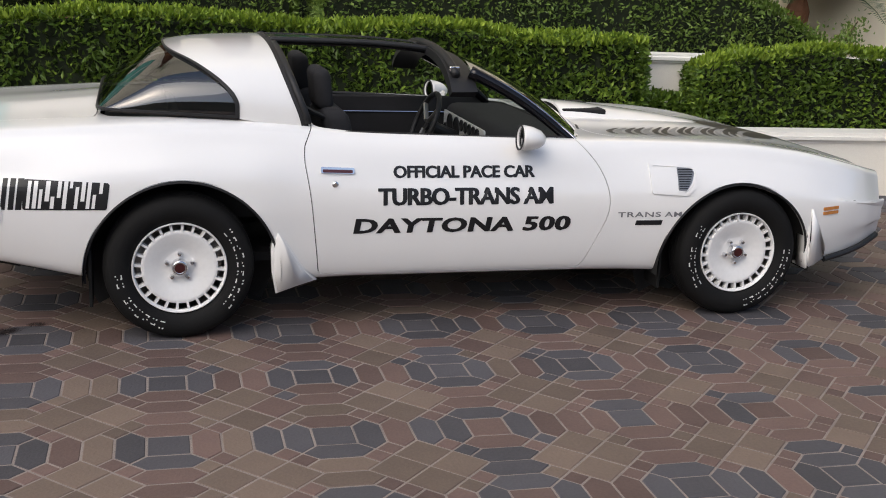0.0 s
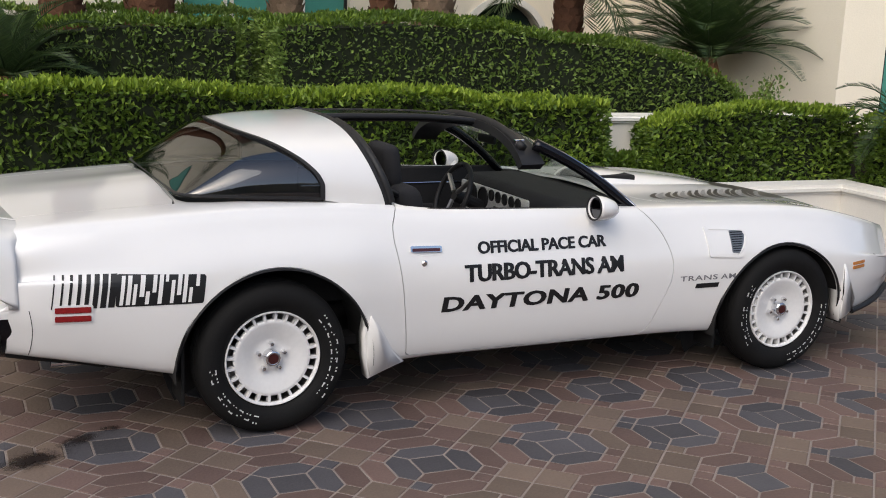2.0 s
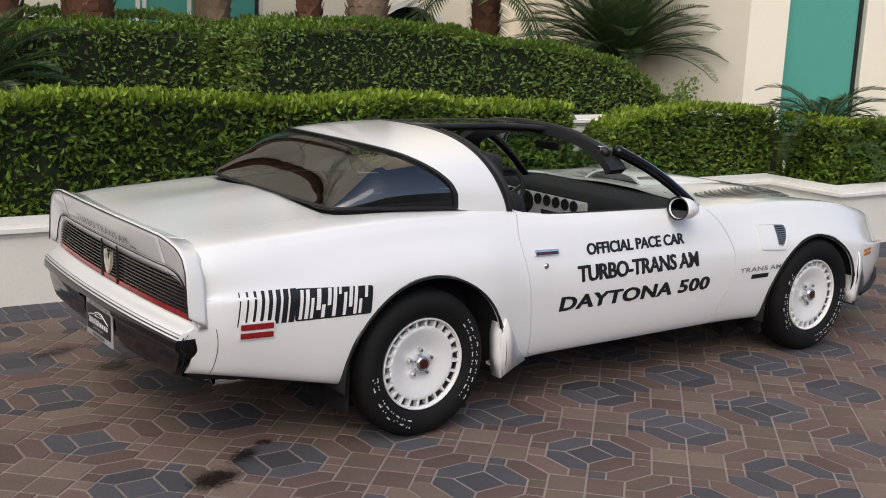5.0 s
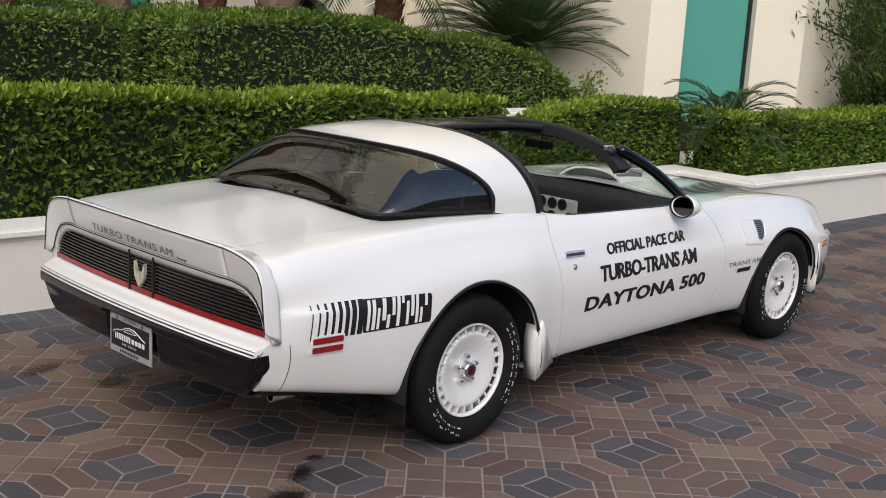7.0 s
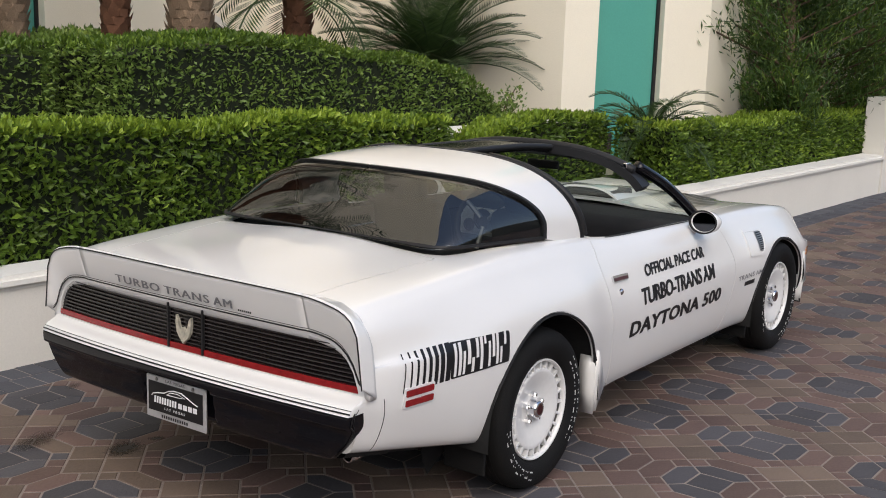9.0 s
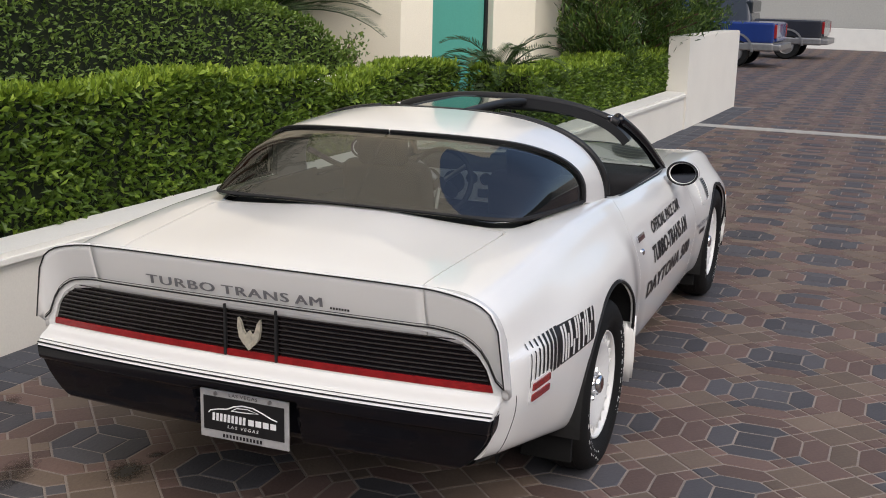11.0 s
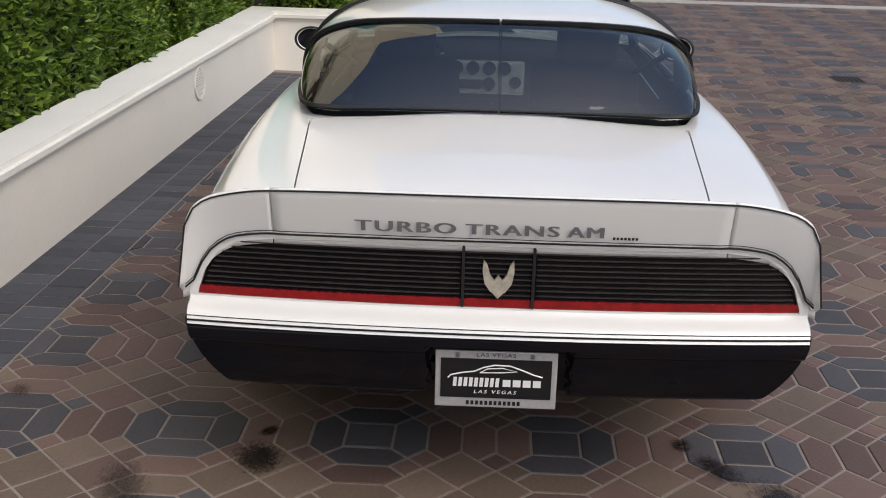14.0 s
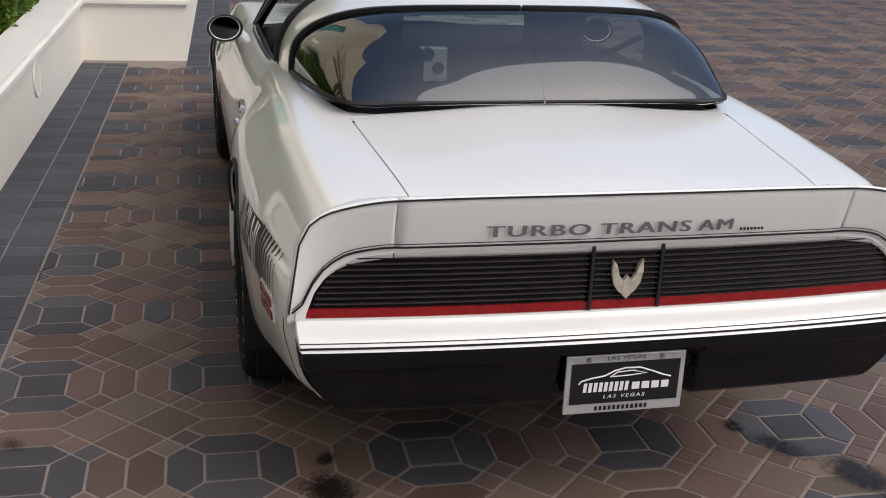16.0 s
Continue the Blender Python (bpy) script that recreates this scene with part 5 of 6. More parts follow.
def hedge(label, x0, x1, y0, y1, z0, top, density, leaf=LEAF, toplf=LEAFTOP, length=0.062, width=0.030, ends=True, group="clipped hedges"):
    """A clipped hedge; top is a function of x. Foliage on front, top and ends over a dark core."""
    h = thing("hedge", label, "hedge", group, at=((x0 + x1) / 2, (y0 + y1) / 2, z0))
    o = np.array([(x0 + x1) / 2, (y0 + y1) / 2, z0])
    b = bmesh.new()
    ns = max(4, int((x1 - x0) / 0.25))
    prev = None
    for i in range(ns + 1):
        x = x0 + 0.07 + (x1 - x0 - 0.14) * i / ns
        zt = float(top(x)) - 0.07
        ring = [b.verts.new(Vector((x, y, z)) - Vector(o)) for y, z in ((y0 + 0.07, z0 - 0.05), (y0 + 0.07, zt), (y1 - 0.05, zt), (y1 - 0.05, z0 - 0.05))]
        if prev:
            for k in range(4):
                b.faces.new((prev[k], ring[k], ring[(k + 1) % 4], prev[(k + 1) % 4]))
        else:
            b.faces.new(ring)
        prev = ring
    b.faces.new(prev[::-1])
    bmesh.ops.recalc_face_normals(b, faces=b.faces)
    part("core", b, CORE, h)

    def wob(P):
        return np.array([noise.noise(Vector(p) * 2.1) * 0.05 + noise.noise(Vector(p) * 6.0) * 0.03 for p in P])
    faces = []
    nf = int(density * (x1 - x0) * 0.8)
    X = RNG.uniform(x0, x1, nf)
    T = np.array([float(top(x)) for x in X])
    Zf = z0 - 0.02 + (T - z0 + 0.02) * RNG.uniform(0, 1, nf)
    P = np.stack([X, np.full(nf, y0), Zf], 1)
    k = wob(P)
    P[:, 1] += 0.05 - k - RNG.uniform(0, 0.05, nf) + np.where(RNG.uniform(0, 1, nf) < 0.4, 0.06, 0)
    faces.append((P, np.tile([0, -1.0, 0.1], (nf, 1))))
    if ends:
        for xe, sg in ((x0, -1), (x1, 1)):
            ne = int(density * (y1 - y0))
            zt = float(top(xe))
            Pe = np.stack([np.full(ne, xe), RNG.uniform(y0, y1, ne), RNG.uniform(z0, zt, ne)], 1)
            Pe[:, 0] += sg * (-0.05 + wob(Pe) + RNG.uniform(0, 0.05, ne))
            faces.append((Pe, np.tile([sg * 1.0, 0, 0.1], (ne, 1))))
    A = np.concatenate([f[0] for f in faces]) - o
    B = np.concatenate([f[1] for f in faces])
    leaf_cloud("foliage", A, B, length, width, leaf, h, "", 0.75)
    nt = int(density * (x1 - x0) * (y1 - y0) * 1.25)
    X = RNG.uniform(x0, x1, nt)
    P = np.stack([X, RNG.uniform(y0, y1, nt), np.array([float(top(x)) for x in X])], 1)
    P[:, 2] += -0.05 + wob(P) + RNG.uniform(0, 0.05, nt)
    leaf_cloud("new_growth", P - o, np.tile([0, -0.25, 1.0], (nt, 1)), length, width, toplf, h, "leaves on the clipped top", 0.6)
    return h


flat = lambda z: (lambda x: z + 0.025 * math.sin(x * 2.3) + 0.02 * math.sin(x * 5.1 + 1))
t1 = smooth_table([-9, -1.3, -0.5, 0.5, 2, 3.7], [1.12, 1.13, 1.24, 1.19, 1.18, 1.13])
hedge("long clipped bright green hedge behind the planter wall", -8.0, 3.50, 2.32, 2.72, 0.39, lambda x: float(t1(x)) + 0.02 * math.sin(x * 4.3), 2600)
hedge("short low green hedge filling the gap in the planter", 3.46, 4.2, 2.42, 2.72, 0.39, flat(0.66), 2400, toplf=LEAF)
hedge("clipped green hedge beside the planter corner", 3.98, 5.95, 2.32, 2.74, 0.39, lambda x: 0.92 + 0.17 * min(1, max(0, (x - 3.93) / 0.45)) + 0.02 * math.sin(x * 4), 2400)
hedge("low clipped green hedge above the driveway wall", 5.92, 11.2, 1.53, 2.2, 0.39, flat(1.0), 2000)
tu = smooth_table([1.0, 1.4, 2.2, 3.1, 4.2, 4.7, 5.1, 5.45, 5.75], [1.62, 1.70, 1.73, 1.69, 1.60, 1.50, 1.38, 1.20, 0.95])
hedge("tall dark green clipped hedge on the terrace", 1.12, 5.7, 3.28, 4.25, 0.8, lambda x: float(tu(x)) + 0.015 * math.sin(x * 3), 2000, LEAFDARK, LEAF, 0.05, 0.024)
hedge("tall dark green clipped hedge further back on the terrace", -6.0, 1.0, 3.95, 4.75, 0.8, flat(1.62), 1500, LEAFDARK, LEAF, 0.055, 0.026)
hedge("dark hedge at the foot of the hotel wall", -6.0, 3.2, 5.7, 6.4, 0.8, flat(1.70), 900, LEAFDARK, LEAFDARK, 0.06, 0.03)


def shrub(label, x, y, z, r, h, n):
    s = thing("shrub", label, "shrub", at=(x, y, z))
    tw = bmesh.new()
    P = []
    for k in range(9):
        q, l = RNG.uniform(0, 6.28), RNG.uniform(0.6, 1.0)
        tip = Vector((math.cos(q) * r * l, math.sin(q) * r * l, h * RNG.uniform(0.7, 1.1)))
        tube_bm([(0, 0, 0), tip * 0.5 + Vector((0, 0, h * 0.1)), tip], 0.006, 5, tw)
        P += [np.array(tip) * RNG.uniform(0.5, 1.02) + RNG.normal(0, 0.05, 3) for _ in range(n // 9)]
    part("twigs", tw, TWIG, s)
    leaf_cloud("foliage", np.array(P), np.tile([0, 0, 0.6], (len(P), 1)), 0.05, 0.028, LEAFDARK, s)


shrub("loose dark green shrub at the end of the terrace hedge", 5.72, 3.45, 0.8, 0.28, 0.45, 600)


def cycad(label, x, y, z, count, length, lean=0.55, leaflets=42, group="sago palms"):
    """A short shaggy stem with arching fronds of stiff leaflets."""
    c = thing("sago_palm", label, "palm", group, at=(x, y, z))
    part("trunk", tube_bm([(0, 0, 0), (0, 0, 0.12), (0.01, 0, 0.25)], 0.1, 10, None, [0.11, 0.12, 0.07]), BARK, c)
    for k in range(count):
        q = 2.39996 * k + RNG.uniform(-0.2, 0.2)
        up = 0.25 + 1.15 * (k / count)
        L = float(length * RNG.uniform(0.85, 1.1))
        pts, p, el = [], Vector((0, 0, 0.22)), up
        for i in range(9):
            pts.append(p.copy())
            p = p + Vector((math.cos(q) * math.cos(el), math.sin(q) * math.cos(el), math.sin(el))) * (L / 8)
            el -= lean * 0.26 * (0.6 + i * 0.12)
        b = tube_bm(pts, 0.006, 4, None, [0.010 - 0.0009 * i for i in range(9)])
        for i in range(leaflets):
            t = 0.1 + 0.9 * i / leaflets
            f = t * 8
            j = min(7, int(f))
            o = pts[j].lerp(pts[j + 1], f - j)
            d = (pts[j + 1] - pts[j]).normalized()
            sidev = d.cross(Vector((0, 0, 1))).normalized()
            upv = sidev.cross(d)
            ll = 0.17 * math.sin(math.pi * (0.12 + 0.82 * t)) * (length / 0.9)
            for s in (-1, 1):
                v = (sidev * s * 0.85 + d * 0.55 + upv * 0.22).normalized()
                w = d * 0.0065
                m = o + v * ll * 0.5
                vs = [b.verts.new(o - w), b.verts.new(m - w * 1.0 + upv * 0.004), b.verts.new(o + v * ll), b.verts.new(m + w + upv * 0.004)]
                b.faces.new(vs)
        part("frond", b, FROND, c)
    return c


cycad("dark sago palm beside the terrace hedge", -0.85, 3.6, 0.95, 30, 0.85)
cycad("large dark sago palm behind the terrace hedge", 5.98, 4.55, 1.2, 64, 1.35, 0.5, 56)
cycad("low sago palm in front of the hotel bay", 6.3, 2.03, 0.62, 24, 0.85, 0.95)


def palm(label, x, y, r, h, bark, lean=0.0, fronds=16, flen=1.7, group="palm trees", base=0.8):
    """A palm with overlapping leaf bases on its trunk."""
    p = thing("palm_tree", label, "palm", group, at=(x, y, base))
    part("trunk", tube_bm([(lean * t * t * h, 0, h * t) for t in np.linspace(0, 1, 9)], r, 14, None, [r * (1.0 - 0.1 * t) for t in np.linspace(0, 1, 9)]), bark, p)
    b = bmesh.new()
    rows = int(h / 0.075)
    for i in range(rows):
        z = (i + 0.3) * h / rows
        n = max(7, int(2 * math.pi * r / 0.085))
        cx = lean * (z / h) ** 2 * h
        for k in range(n):
            q = 2 * math.pi * (k + 0.5 * (i % 2)) / n + RNG.uniform(-0.08, 0.08)
            w = 2 * math.pi * r / n * 0.62
            out, t = Vector((math.cos(q), math.sin(q), 0)), Vector((-math.sin(q), math.cos(q), 0))
            o = Vector((cx, 0, z)) + out * r * 0.96
            f = float(RNG.uniform(0.7, 1.3))
            a = [o - t * w, o + t * w, o + t * w * 0.75 + out * 0.028 * f + Vector((0, 0, 0.075)), o - t * w * 0.75 + out * 0.028 * f + Vector((0, 0, 0.075)), o + out * 0.05 * f + Vector((0, 0, 0.115 * f))]
            v = [b.verts.new(c) for c in a]
            b.faces.new((v[0], v[1], v[2], v[3]))
            b.faces.new((v[3], v[2], v[4]))
    ob = part("bark", b, bark, p, "overlapping cut leaf bases")
    ob["kind"] = "stuff"
    for k in range(fronds):
        q = 2.4 * k
        el = -0.1 + 1.2 * k / fronds
        pts, c = [], Vector((lean * h, 0, h))
        for i in range(8):
            pts.append(c.copy())
            c = c + Vector((math.cos(q) * math.cos(el), math.sin(q) * math.cos(el), math.sin(el))) * (flen / 7)
            el -= 0.2
        fb = tube_bm(pts, 0.01, 4)
        for i in range(26):
            f = 0.8 + 6.1 * i / 26
            j = int(f)
            o = pts[j].lerp(pts[j + 1], f - j)
            d = (pts[j + 1] - pts[j]).normalized()
            sv = d.cross(Vector((0, 0, 1))).normalized()
            for s in (-1, 1):
                v = (sv * s + d * 0.7 + Vector((0, 0, -0.15))).normalized() * 0.34
                w = d * 0.012
                fb.faces.new([fb.verts.new(o - w), fb.verts.new(o + v * 0.5 - w), fb.verts.new(o + v), fb.verts.new(o + v * 0.5 + w)])
        part("frond", fb, FROND, p)
    return p


palm("palm with a brown shaggy trunk behind the hedge", 0.42, 5.26, 0.20, 5.6, BARK)
palm("leaning palm with a dark brown trunk behind the hedge", -0.30, 5.15, 0.17, 5.4, BARK, -0.32)
palm("palm with a pale rough trunk on the terrace", 1.86, 6.0, 0.165, 5.8, BARKP)
palm("slim palm with a reddish trunk on the terrace", 2.80, 5.75, 0.115, 5.8, BARK)
palm("palm with a pale diamond-patterned trunk on the terrace", 3.06, 5.0, 0.19, 5.8, BARKP)
palm("small palm with a short reddish trunk and green fronds", 4.74, 5.35, 0.135, 1.36, BARK, 0, 14, 1.1)

# dense tree beside the driveway wall
tree = thing("evergreen_tree", "dense feathery evergreen tree beside the driveway wall", "tree", at=(9.6, 1.98, 0.35))
tb = tube_bm([(0, 0, 0), (0.03, 0.02, 0.9), (-0.02, 0.04, 2.0), (0.02, 0.0, 3.3)], 0.08, 10, None, [0.10, 0.085, 0.06, 0.02])
P, N = [], []
for k in range(95):
    z = RNG.uniform(0.25, 3.5)
    q = RNG.uniform(0, 2 * math.pi)
    reach = (0.62 + 0.95 * math.sin(min(1, z / 3.9) * math.pi)) * RNG.uniform(0.7, 1.12)
    tip = Vector((math.cos(q) * reach * 1.05, math.sin(q) * reach * 0.52, z + 0.35))
    tube_bm([(0, 0, z - 0.1), tuple(Vector((tip.x * 0.5, tip.y * 0.5, z + 0.12))), tuple(tip)], 0.012, 5, tb)
    for _ in range(250):
        t = RNG.uniform(0.3, 1.08)
        P.append(np.array([tip.x * t, tip.y * t, z - 0.1 + (tip.z - z + 0.1) * t]) + RNG.normal(0, 0.10, 3))
        N.append([tip.x * 0.5, tip.y * 0.5, 0.5])
part("trunk", tb, TWIG, tree)
leaf_cloud("crown", np.array(P), np.array(N), 0.11, 0.021, NEEDLE, tree, "narrow feathery leaves", 0.55)
for tx, ty, tq in ((11.4, 2.25, 70), (13.2, 2.3, 140), (15.0, 2.3, 30)):
    tree2 = copy_thing(tree, pose(tx, ty, 0.35, 0, 0, tq))
    tree2["label"] = "dense evergreen tree behind the tall driveway wall"


# ---- far vehicles ----
def pickup(label, x, y, paint, lower):
    """A parked pickup whose tail points to -y."""
    t = thing("pickup_truck", label, "truck", "parked pickup trucks", at=(x, y, 0))
    w = 0.95
    b = box_bm(-w, w, 0.05, 1.95, 0.62, 1.12, 0.05, 3)
    part("bed", b, paint, t)
    cab = box_bm(-w * 0.95, w * 0.95, 1.98, 3.9, 0.60, 1.80, 0.14, 4)
    for v in cab.verts:
        if v.co.z > 1.2:
            v.co.x *= 0.86
            v.co.y = 2.95 + (v.co.y - 2.95) * 0.82
    part("cab", cab, paint, t)
    part("cab_window", box_bm(-w * 0.83, w * 0.83, 2.05, 3.7, 1.25, 1.62, 0.05, 2), material("dark_cab_glass", (0.02, 0.025, 0.03), 0.1), t)
    part("engine_hood", box_bm(-w, w, 3.8, 5.3, 0.55, 1.15, 0.10, 3), paint, t)
    part("lower_body", box_bm(-w - 0.005, w + 0.005, 0.04, 5.2, 0.42, 0.63, 0.04, 2), lower, t, "silver lower body")
    part("tailgate", box_bm(-w * 0.8, w * 0.8, 0.0, 0.06, 0.66, 1.10, 0.015, 2), paint, t)
    part("rear_bumper", box_bm(-w, w, -0.14, 0.06, 0.44, 0.60, 0.03, 2), DULLMETAL, t, "silver step bumper")
    for s in (-1, 1):
        part("tail_light", box_bm(s * w * 0.90 - 0.06, s * w * 0.90 + 0.06, -0.01, 0.10, 0.74, 1.08, 0.02, 2), LENSRED, t, "red tail light")
        for yy in (1.0, 4.4):
            ty = part("tyre", lathe_bm([(0.22, -0.11), (0.34, -0.12), (0.37, -0.08), (0.37, 0.08), (0.34, 0.12), (0.22, 0.11)], 28, "x"), RUBBER, t)
            ty.location = (s * (w - 0.12), yy, 0.37)
            rm = part("rim", lathe_bm([(0.22, 0.115), (0.20, 0.08), (0.06, 0.10), (0, 0.10)], 20, "x"), DULLMETAL, ty)
            rm.scale = (s, 1, 1)
            fl = part("fender_flare", lathe_bm([(0.42, -0.03), (0.47, -0.03), (0.47, 0.04), (0.42, 0.04)], 20, "x", None, (radians(0), radians(180))), lower, t)
            fl.location = (s * w, yy, 0.40)
    return t


pickup("dark blue pickup truck with silver lower trim parked at the driveway", 26.0, 2.1, material("blue_truck_paint", (0.015, 0.04, 0.19), 0.25, 0.2, 0.6), DULLMETAL)
pickup("dark grey pickup truck parked beyond the blue one", 31.0, 1.5, material("dark_truck_paint", (0.03, 0.032, 0.04), 0.25, 0.2, 0.6), DULLMETAL)

# vent in the planter wall
vt = thing("wall_vent", "round white louvred vent in the planter wall", "vent", "wall vents", at=(0.36, WF - 0.002, 0.305))
part("frame", lathe_bm([(0.112, 0.0), (0.112, -0.008), (0.104, -0.011), (0.098, -0.008), (0.096, 0.0)], 36, "y"), COPING, vt)
part("backing", lathe_bm([(0.10, -0.001), (0.0, -0.0012)], 36, "y"), CONCRETE, vt)
for k in range(11):
    z = -0.085 + k * 0.017
    l = math.sqrt(0.097 ** 2 - z * z)
    part("slat", box_bm(-l, l, -0.009, -0.002, z - 0.005, z + 0.005, 0.0), COPING, vt)
vt2 = copy_thing(vt, pose(3.4, WF - 0.002, 0.305))
dr = thing("drain_grate", "small dark iron drain grate in the paving", "drain", at=(6.2, -2.9, 0.0))
part("frame", box_bm(-0.13, 0.13, -0.13, 0.13, -0.01, 0.004, 0.003), material("rusty_iron", (0.05, 0.04, 0.035), 0.7, 0.6, vary=0.4), dr)
for k in range(6):
    part("bar", box_bm(-0.11, 0.11, -0.105 + k * 0.04, -0.093 + k * 0.04, 0.002, 0.007), UNDER, dr)


# ---- stains ----
def stain(label, x, y, rx, ry, turn, color, strength):
    m = bpy.data.materials.new("stain")
    m.use_nodes = True
    t = m.node_tree
    b = t.nodes["Principled BSDF"]
    b.inputs["Base Color"].default_value, b.inputs["Roughness"].default_value = (*color, 1), 0.5
    tc, n = t.nodes.new("ShaderNodeTexCoord"), t.nodes.new("ShaderNodeTexNoise")
    n.inputs["Scale"].default_value, n.inputs["Detail"].default_value = 9, 8
    t.links.new(tc.outputs["Object"], n.inputs["Vector"])
    ln = t.nodes.new("ShaderNodeVectorMath")
    ln.operation = "LENGTH"
    t.links.new(tc.outputs["Object"], ln.inputs[0])
    a = t.nodes.new("ShaderNodeMath")
    a.operation = "SUBTRACT"
    t.links.new(n.outputs["Fac"], a.inputs[0])
    t.links.new(ln.outputs["Value"], a.inputs[1])
    r = t.nodes.new("ShaderNodeMapRange")
    r.inputs["From Min"].default_value, r.inputs["From Max"].default_value, r.inputs["To Max"].default_value = -0.12, 0.30, strength
    t.links.new(a.outputs[0], r.inputs["Value"])
    t.links.new(r.outputs[0], b.inputs["Alpha"])
    bm_ = bmesh.new()
    bmesh.ops.create_circle(bm_, cap_ends=True, segments=40, radius=1)
    ob = link_bm("oil_stain", bm_, m)
    ob.location, ob.scale, ob.rotation_euler = (x, y, 0.0035), (rx, ry, 1), (0, 0, radians(turn))
    tagged(ob, label, "stain", "oil stains", "structure")


stain("dark oily stain on the brown paving", -0.83, 0.66, 0.17, 0.13, 20, (0.012, 0.008, 0.006), 0.9)
stain("small dark drip stain on the brown paving", -0.66, 0.66, 0.07, 0.05, -30, (0.012, 0.008, 0.006), 0.85)
stain("dark oily stain on the brown paving", -0.92, -0.90, 0.24, 0.14, 28, (0.012, 0.006, 0.005), 0.9)
stain("dark oily stain on the brown paving", -0.74, -0.74, 0.18, 0.09, 40, (0.012, 0.006, 0.005), 0.8)
stain("small dark drip stain on the brown paving", -0.60, -0.64, 0.08, 0.06, 0, (0.012, 0.006, 0.005), 0.8)
stain("faint brown stain on the paving", -0.48, 1.56, 0.10, 0.06, 30, (0.03, 0.015, 0.01), 0.5)
stain("faint dark stain on the paving", -1.03, 1.01, 0.26, 0.12, 20, (0.02, 0.012, 0.01), 0.55)

# ---- paving ----
def paver_material(name, color, island):
    return material(name, color, 0.72, vary=0.38, scale=5, fine=70, bump=0.22, spec=0.45, **({"island": 1.6} if island else {"random_vary": 1.6}))


TONES = ((0.066, 0.063, 0.069), (0.128, 0.083, 0.070), (0.142, 0.104, 0.080))
PAVE_I = [paver_material(n, c, True) for n, c in zip(("slate_paver", "red_brown_paver", "tan_paver"), TONES)]
PAVE_O = [paver_material(n, c, False) for n, c in zip(("slate_paver_single", "red_brown_paver_single", "tan_paver_single"), TONES)]
PITCH, PX, PY, TURN = 0.587, -0.050, -0.228, radians(1.5)
HX = PITCH / (4 + math.sqrt(2))
SQ = HX * math.sqrt(2)


def cell_tiles():
    """Outlines of one repeat, round the middle of its square: (outline, tone)."""
    s, h = SQ / 2, HX
    out = [([(-s, -s), (s, -s), (s, s), (-s, s)], 0, "square")]
    for k in range(4):
        x0 = s + k * h
        hexa = [(x0, -s), (x0 + h / 2, -s - h / 2), (x0 + h, -s), (x0 + h, s), (x0 + h / 2, s + h / 2), (x0, s)]
        tone = 0 if k in (0, 3) else 1
        out.append((hexa, tone, "hexagon"))
        out.append(([(y, x) for x, y in hexa[::-1]], tone, "hexagon"))
    c = s + 2 * h
    for i in (0, 1):
        for j in (0, 1):
            ox, oy = c + (i - j) * h, c + (i + j - 1) * h
            out.append(([(ox, oy - h), (ox + h, oy), (ox, oy + h), (ox - h, oy)], 2, "large_square"))
    for sx, sy in ((1, 1), (1, -1), (-1, 1), (-1, -1)):
        for a, b in ((h, h / 2), (h / 2, h)):
            q = h / 2
            ox, oy = sx * (s + a), sy * (s + b)
            out.append(([(ox, oy - q), (ox + q, oy), (ox, oy + q), (ox - q, oy)], 1, "small_square"))
    return out


CELL = cell_tiles()


def clip_half(poly, axis, lim):
    """The part of an outline with that coordinate below lim."""
    res = []
    for i in range(len(poly)):
        p, q = poly[i], poly[(i + 1) % len(poly)]
        if p[axis] <= lim:
            res.append(p)
        if (p[axis] <= lim) != (q[axis] <= lim):
            t = (lim - p[axis]) / (q[axis] - p[axis])
            res.append((p[0] + t * (q[0] - p[0]), p[1] + t * (q[1] - p[1])))
    return res


def tile_geometry(poly, z, gap=0.0046, bev=0.003):
    """Vertices and faces of a paver with eased edges."""
    n = len(poly)
    cx, cy = sum(p[0] for p in poly) / n, sum(p[1] for p in poly) / n
    V = []
    for g, zz in ((gap, -0.02), (gap, z - bev * 0.7), (gap + bev, z)):
        for i in range(n):
            (ax, ay), (bx, by), (dx, dy) = poly[i - 1], poly[i], poly[(i + 1) % n]
            e1, e2 = math.hypot(bx - ax, by - ay) or 1e-9, math.hypot(dx - bx, dy - by) or 1e-9
            n1, n2 = ((ay - by) / e1, (bx - ax) / e1), ((by - dy) / e2, (dx - bx) / e2)
            k = 1 + n1[0] * n2[0] + n1[1] * n2[1]
            f = g / max(k, 0.35)
            V.append((bx + (n1[0] + n2[0]) * f, by + (n1[1] + n2[1]) * f, zz))
    F = [list(range(2 * n, 3 * n))]
    for r in (0, 1):
        for i in range(n):
            j = (i + 1) % n
            F.append([r * n + i, r * n + j, (r + 1) * n + j, (r + 1) * n + i])
    return V, F


paving = tagged(new("paving"), "brown and slate patterned paver driveway", "paving", kind="structure")
rnd = random.Random(5)
NEAR = (-1.75, 0.95, -2.75, -1.05)
shared, singles = {}, 0


def laid(x, y):
    """The pattern lies slightly askew to the wall."""
    return x * math.cos(TURN) - y * math.sin(TURN), x * math.sin(TURN) + y * math.cos(TURN)


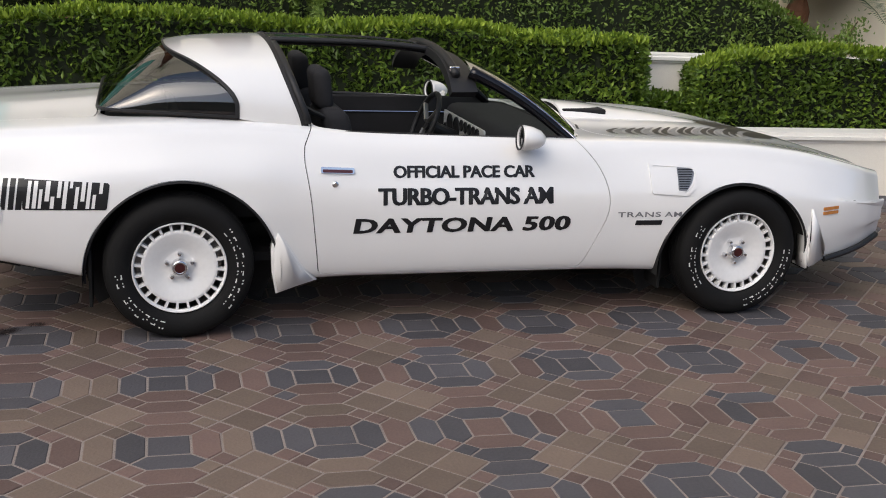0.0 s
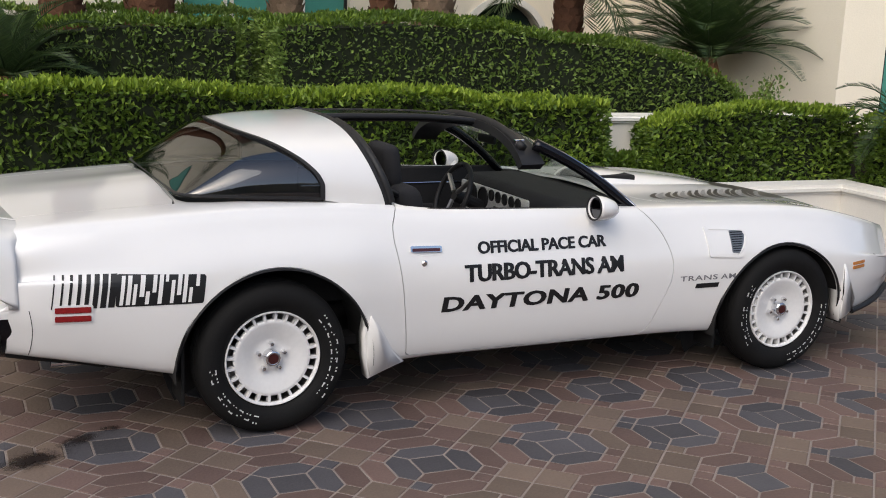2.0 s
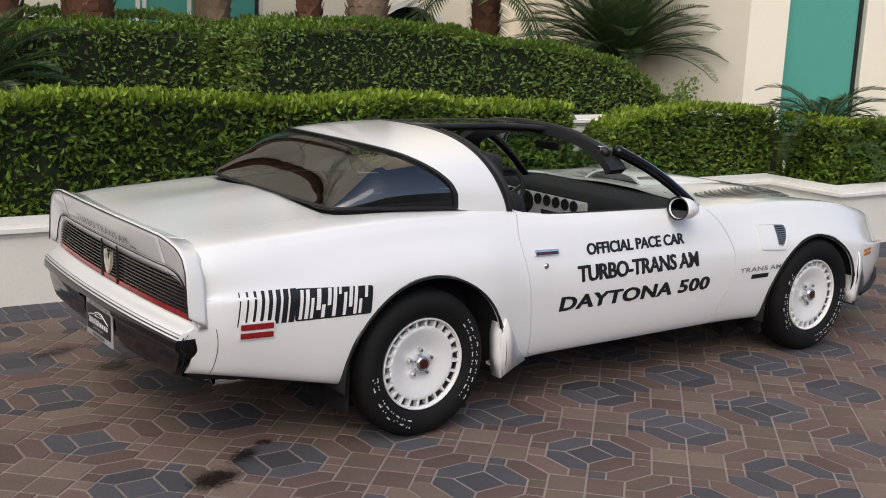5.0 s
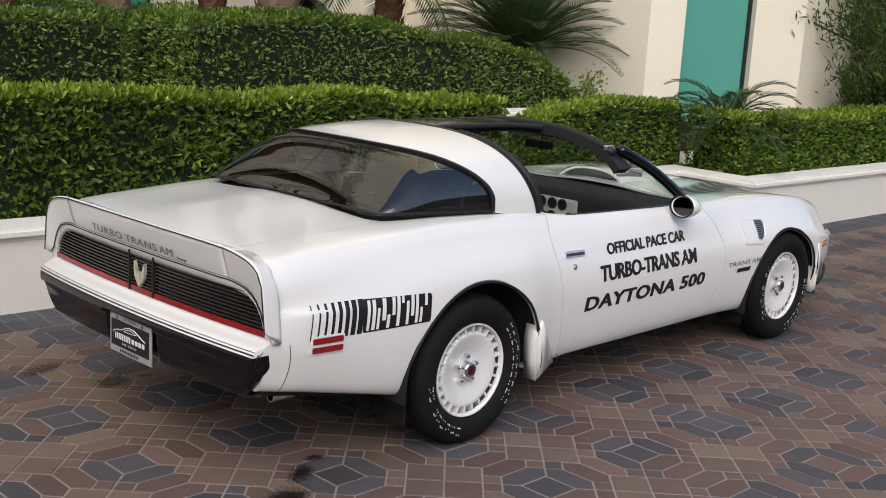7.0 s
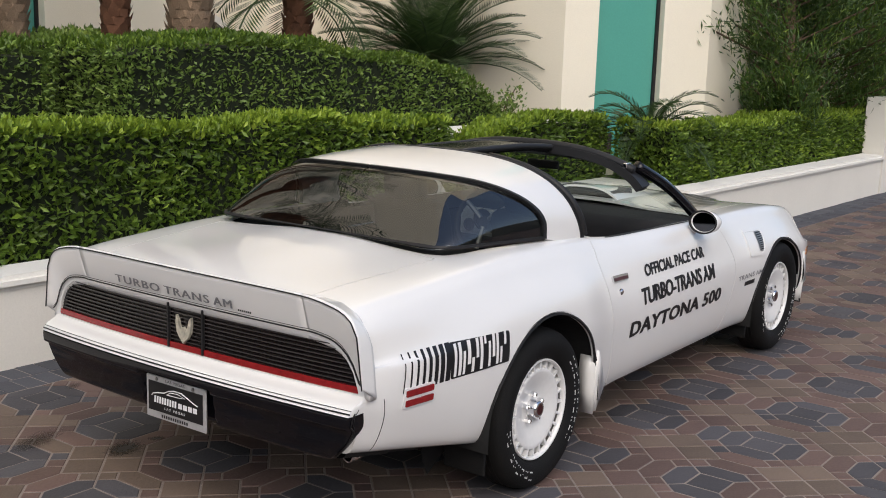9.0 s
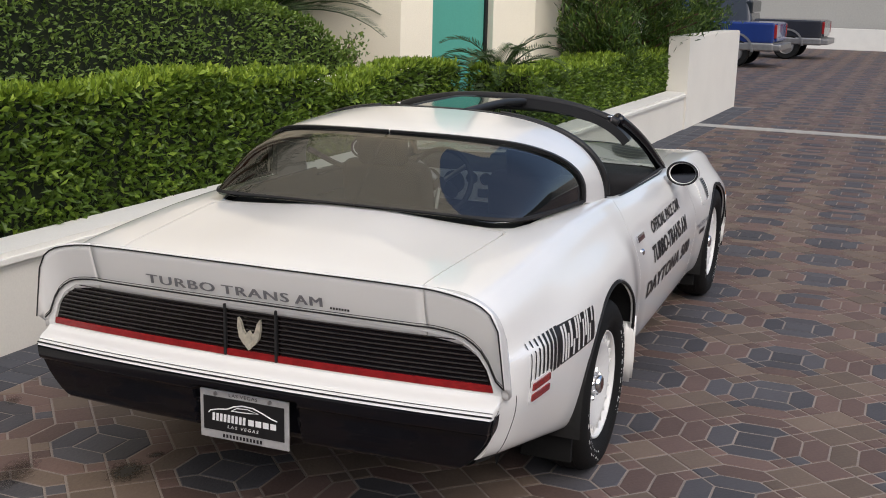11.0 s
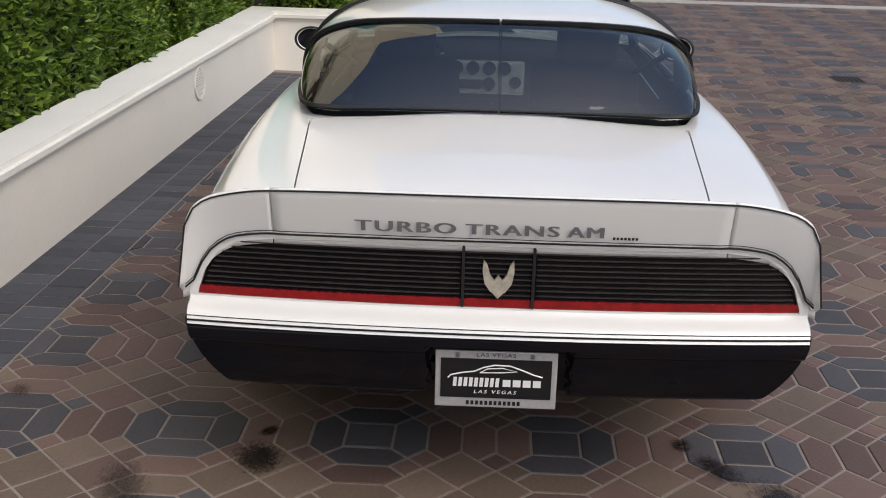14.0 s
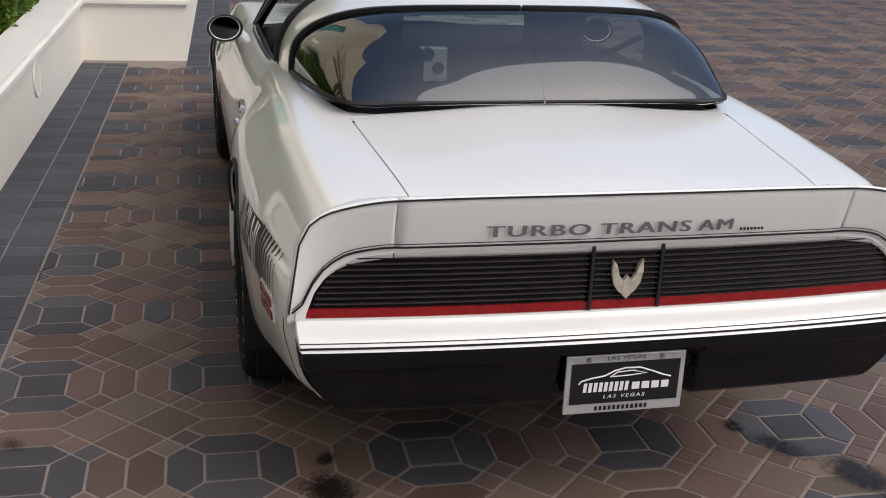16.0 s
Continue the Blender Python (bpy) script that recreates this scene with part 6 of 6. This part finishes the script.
JV, JF, JM = [], [], []
for i in range(-14, 66):
    for j in range(-34, 12):
        ox, oy = PX + i * PITCH, PY + j * PITCH
        if oy < -3.4 - 0.34 * (ox + 12) - 6 or oy > (2.6 if ox < WE else 6.5):
            continue
        fade = ox > 13.0
        for idx, (outline, tone, kind) in enumerate(CELL):
            cx, cy = laid(ox + sum(p[0] for p in outline) / len(outline), oy + sum(p[1] for p in outline) / len(outline))
            if 11.6 < cx < 12.0:
                continue
            lim = WF - 0.358 if cx < WX - 0.28 else WG - 0.352 if cx < WE else 6.0
            if cy > lim + 0.09:
                continue
            tn = tone
            u = rnd.random()
            if tone == 0 and u < 0.16:
                tn = 1
            elif tone == 1:
                tn = 2 if u < 0.22 else (0 if u > 0.93 else 1)
            elif tone == 2 and u < 0.12:
                tn = 1
            z = rnd.uniform(-0.0012, 0.0012)
            near = NEAR[0] < cx < NEAR[1] and NEAR[2] < cy < NEAR[3]
            if near and singles < 300:
                singles += 1
                key = (idx, tn)
                if key not in shared:
                    V, F = tile_geometry(outline, 0.0)
                    mx, my = sum(p[0] for p in outline) / len(outline), sum(p[1] for p in outline) / len(outline)
                    me = bpy.data.meshes.new("paver")
                    me.from_pydata([(a - mx, b - my, c) for a, b, c in V], [], F)
                    me.materials.append(PAVE_O[tn])
                    shared[key] = me
                o = new("paver", shared[key])
                o.parent = paving
                o.location, o.rotation_euler = (cx, cy, z), (0, 0, TURN)
                continue
            poly = [laid(ox + a, oy + b) for a, b in outline]
            if cy > lim - 0.2:
                poly = clip_half(poly, 1, lim)
                if len(poly) < 3:
                    continue
            V, F = tile_geometry(poly, z)
            o = len(JV)
            JV += V
            JF += [[q + o for q in f] for f in F]
            JM += [tn] * len(F)
me = bpy.data.meshes.new("paver_field")
me.from_pydata(JV, [], JF)
for m in PAVE_I:
    me.materials.append(m)
me.polygons.foreach_set("material_index", JM)
field = new("paver_field", me)
field.parent = paving
field["kind"] = "stuff"

# dark brick border along the walls
border = tagged(new("brick_border"), "border of slate-grey bricks along the planter wall", "border", kind="structure")
BRICK = paver_material("slate_brick", (0.060, 0.062, 0.072), False)
V, F = tile_geometry([(-0.056, -0.0885), (0.056, -0.0885), (0.056, 0.0885), (-0.056, 0.0885)], 0.0, 0.003)
me = bpy.data.meshes.new("brick")
me.from_pydata(V, [], F)
me.materials.append(BRICK)
for row in range(2):
    for k in range(72):
        x = -1.6 + k * 0.112 + 0.02 * row
        if x < WX - 0.13:
            o = new("brick", me)
            o.parent = border
            o.location = (x, WF - 0.266 + row * 0.178, rnd.uniform(-0.0015, 0.0015))
    for k in range(83):
        x = WX - 0.22 + k * 0.112
        o = new("brick", me)
        o.parent = border
        o.location = (x, WG - 0.262 + row * 0.178, rnd.uniform(-0.0015, 0.0015))
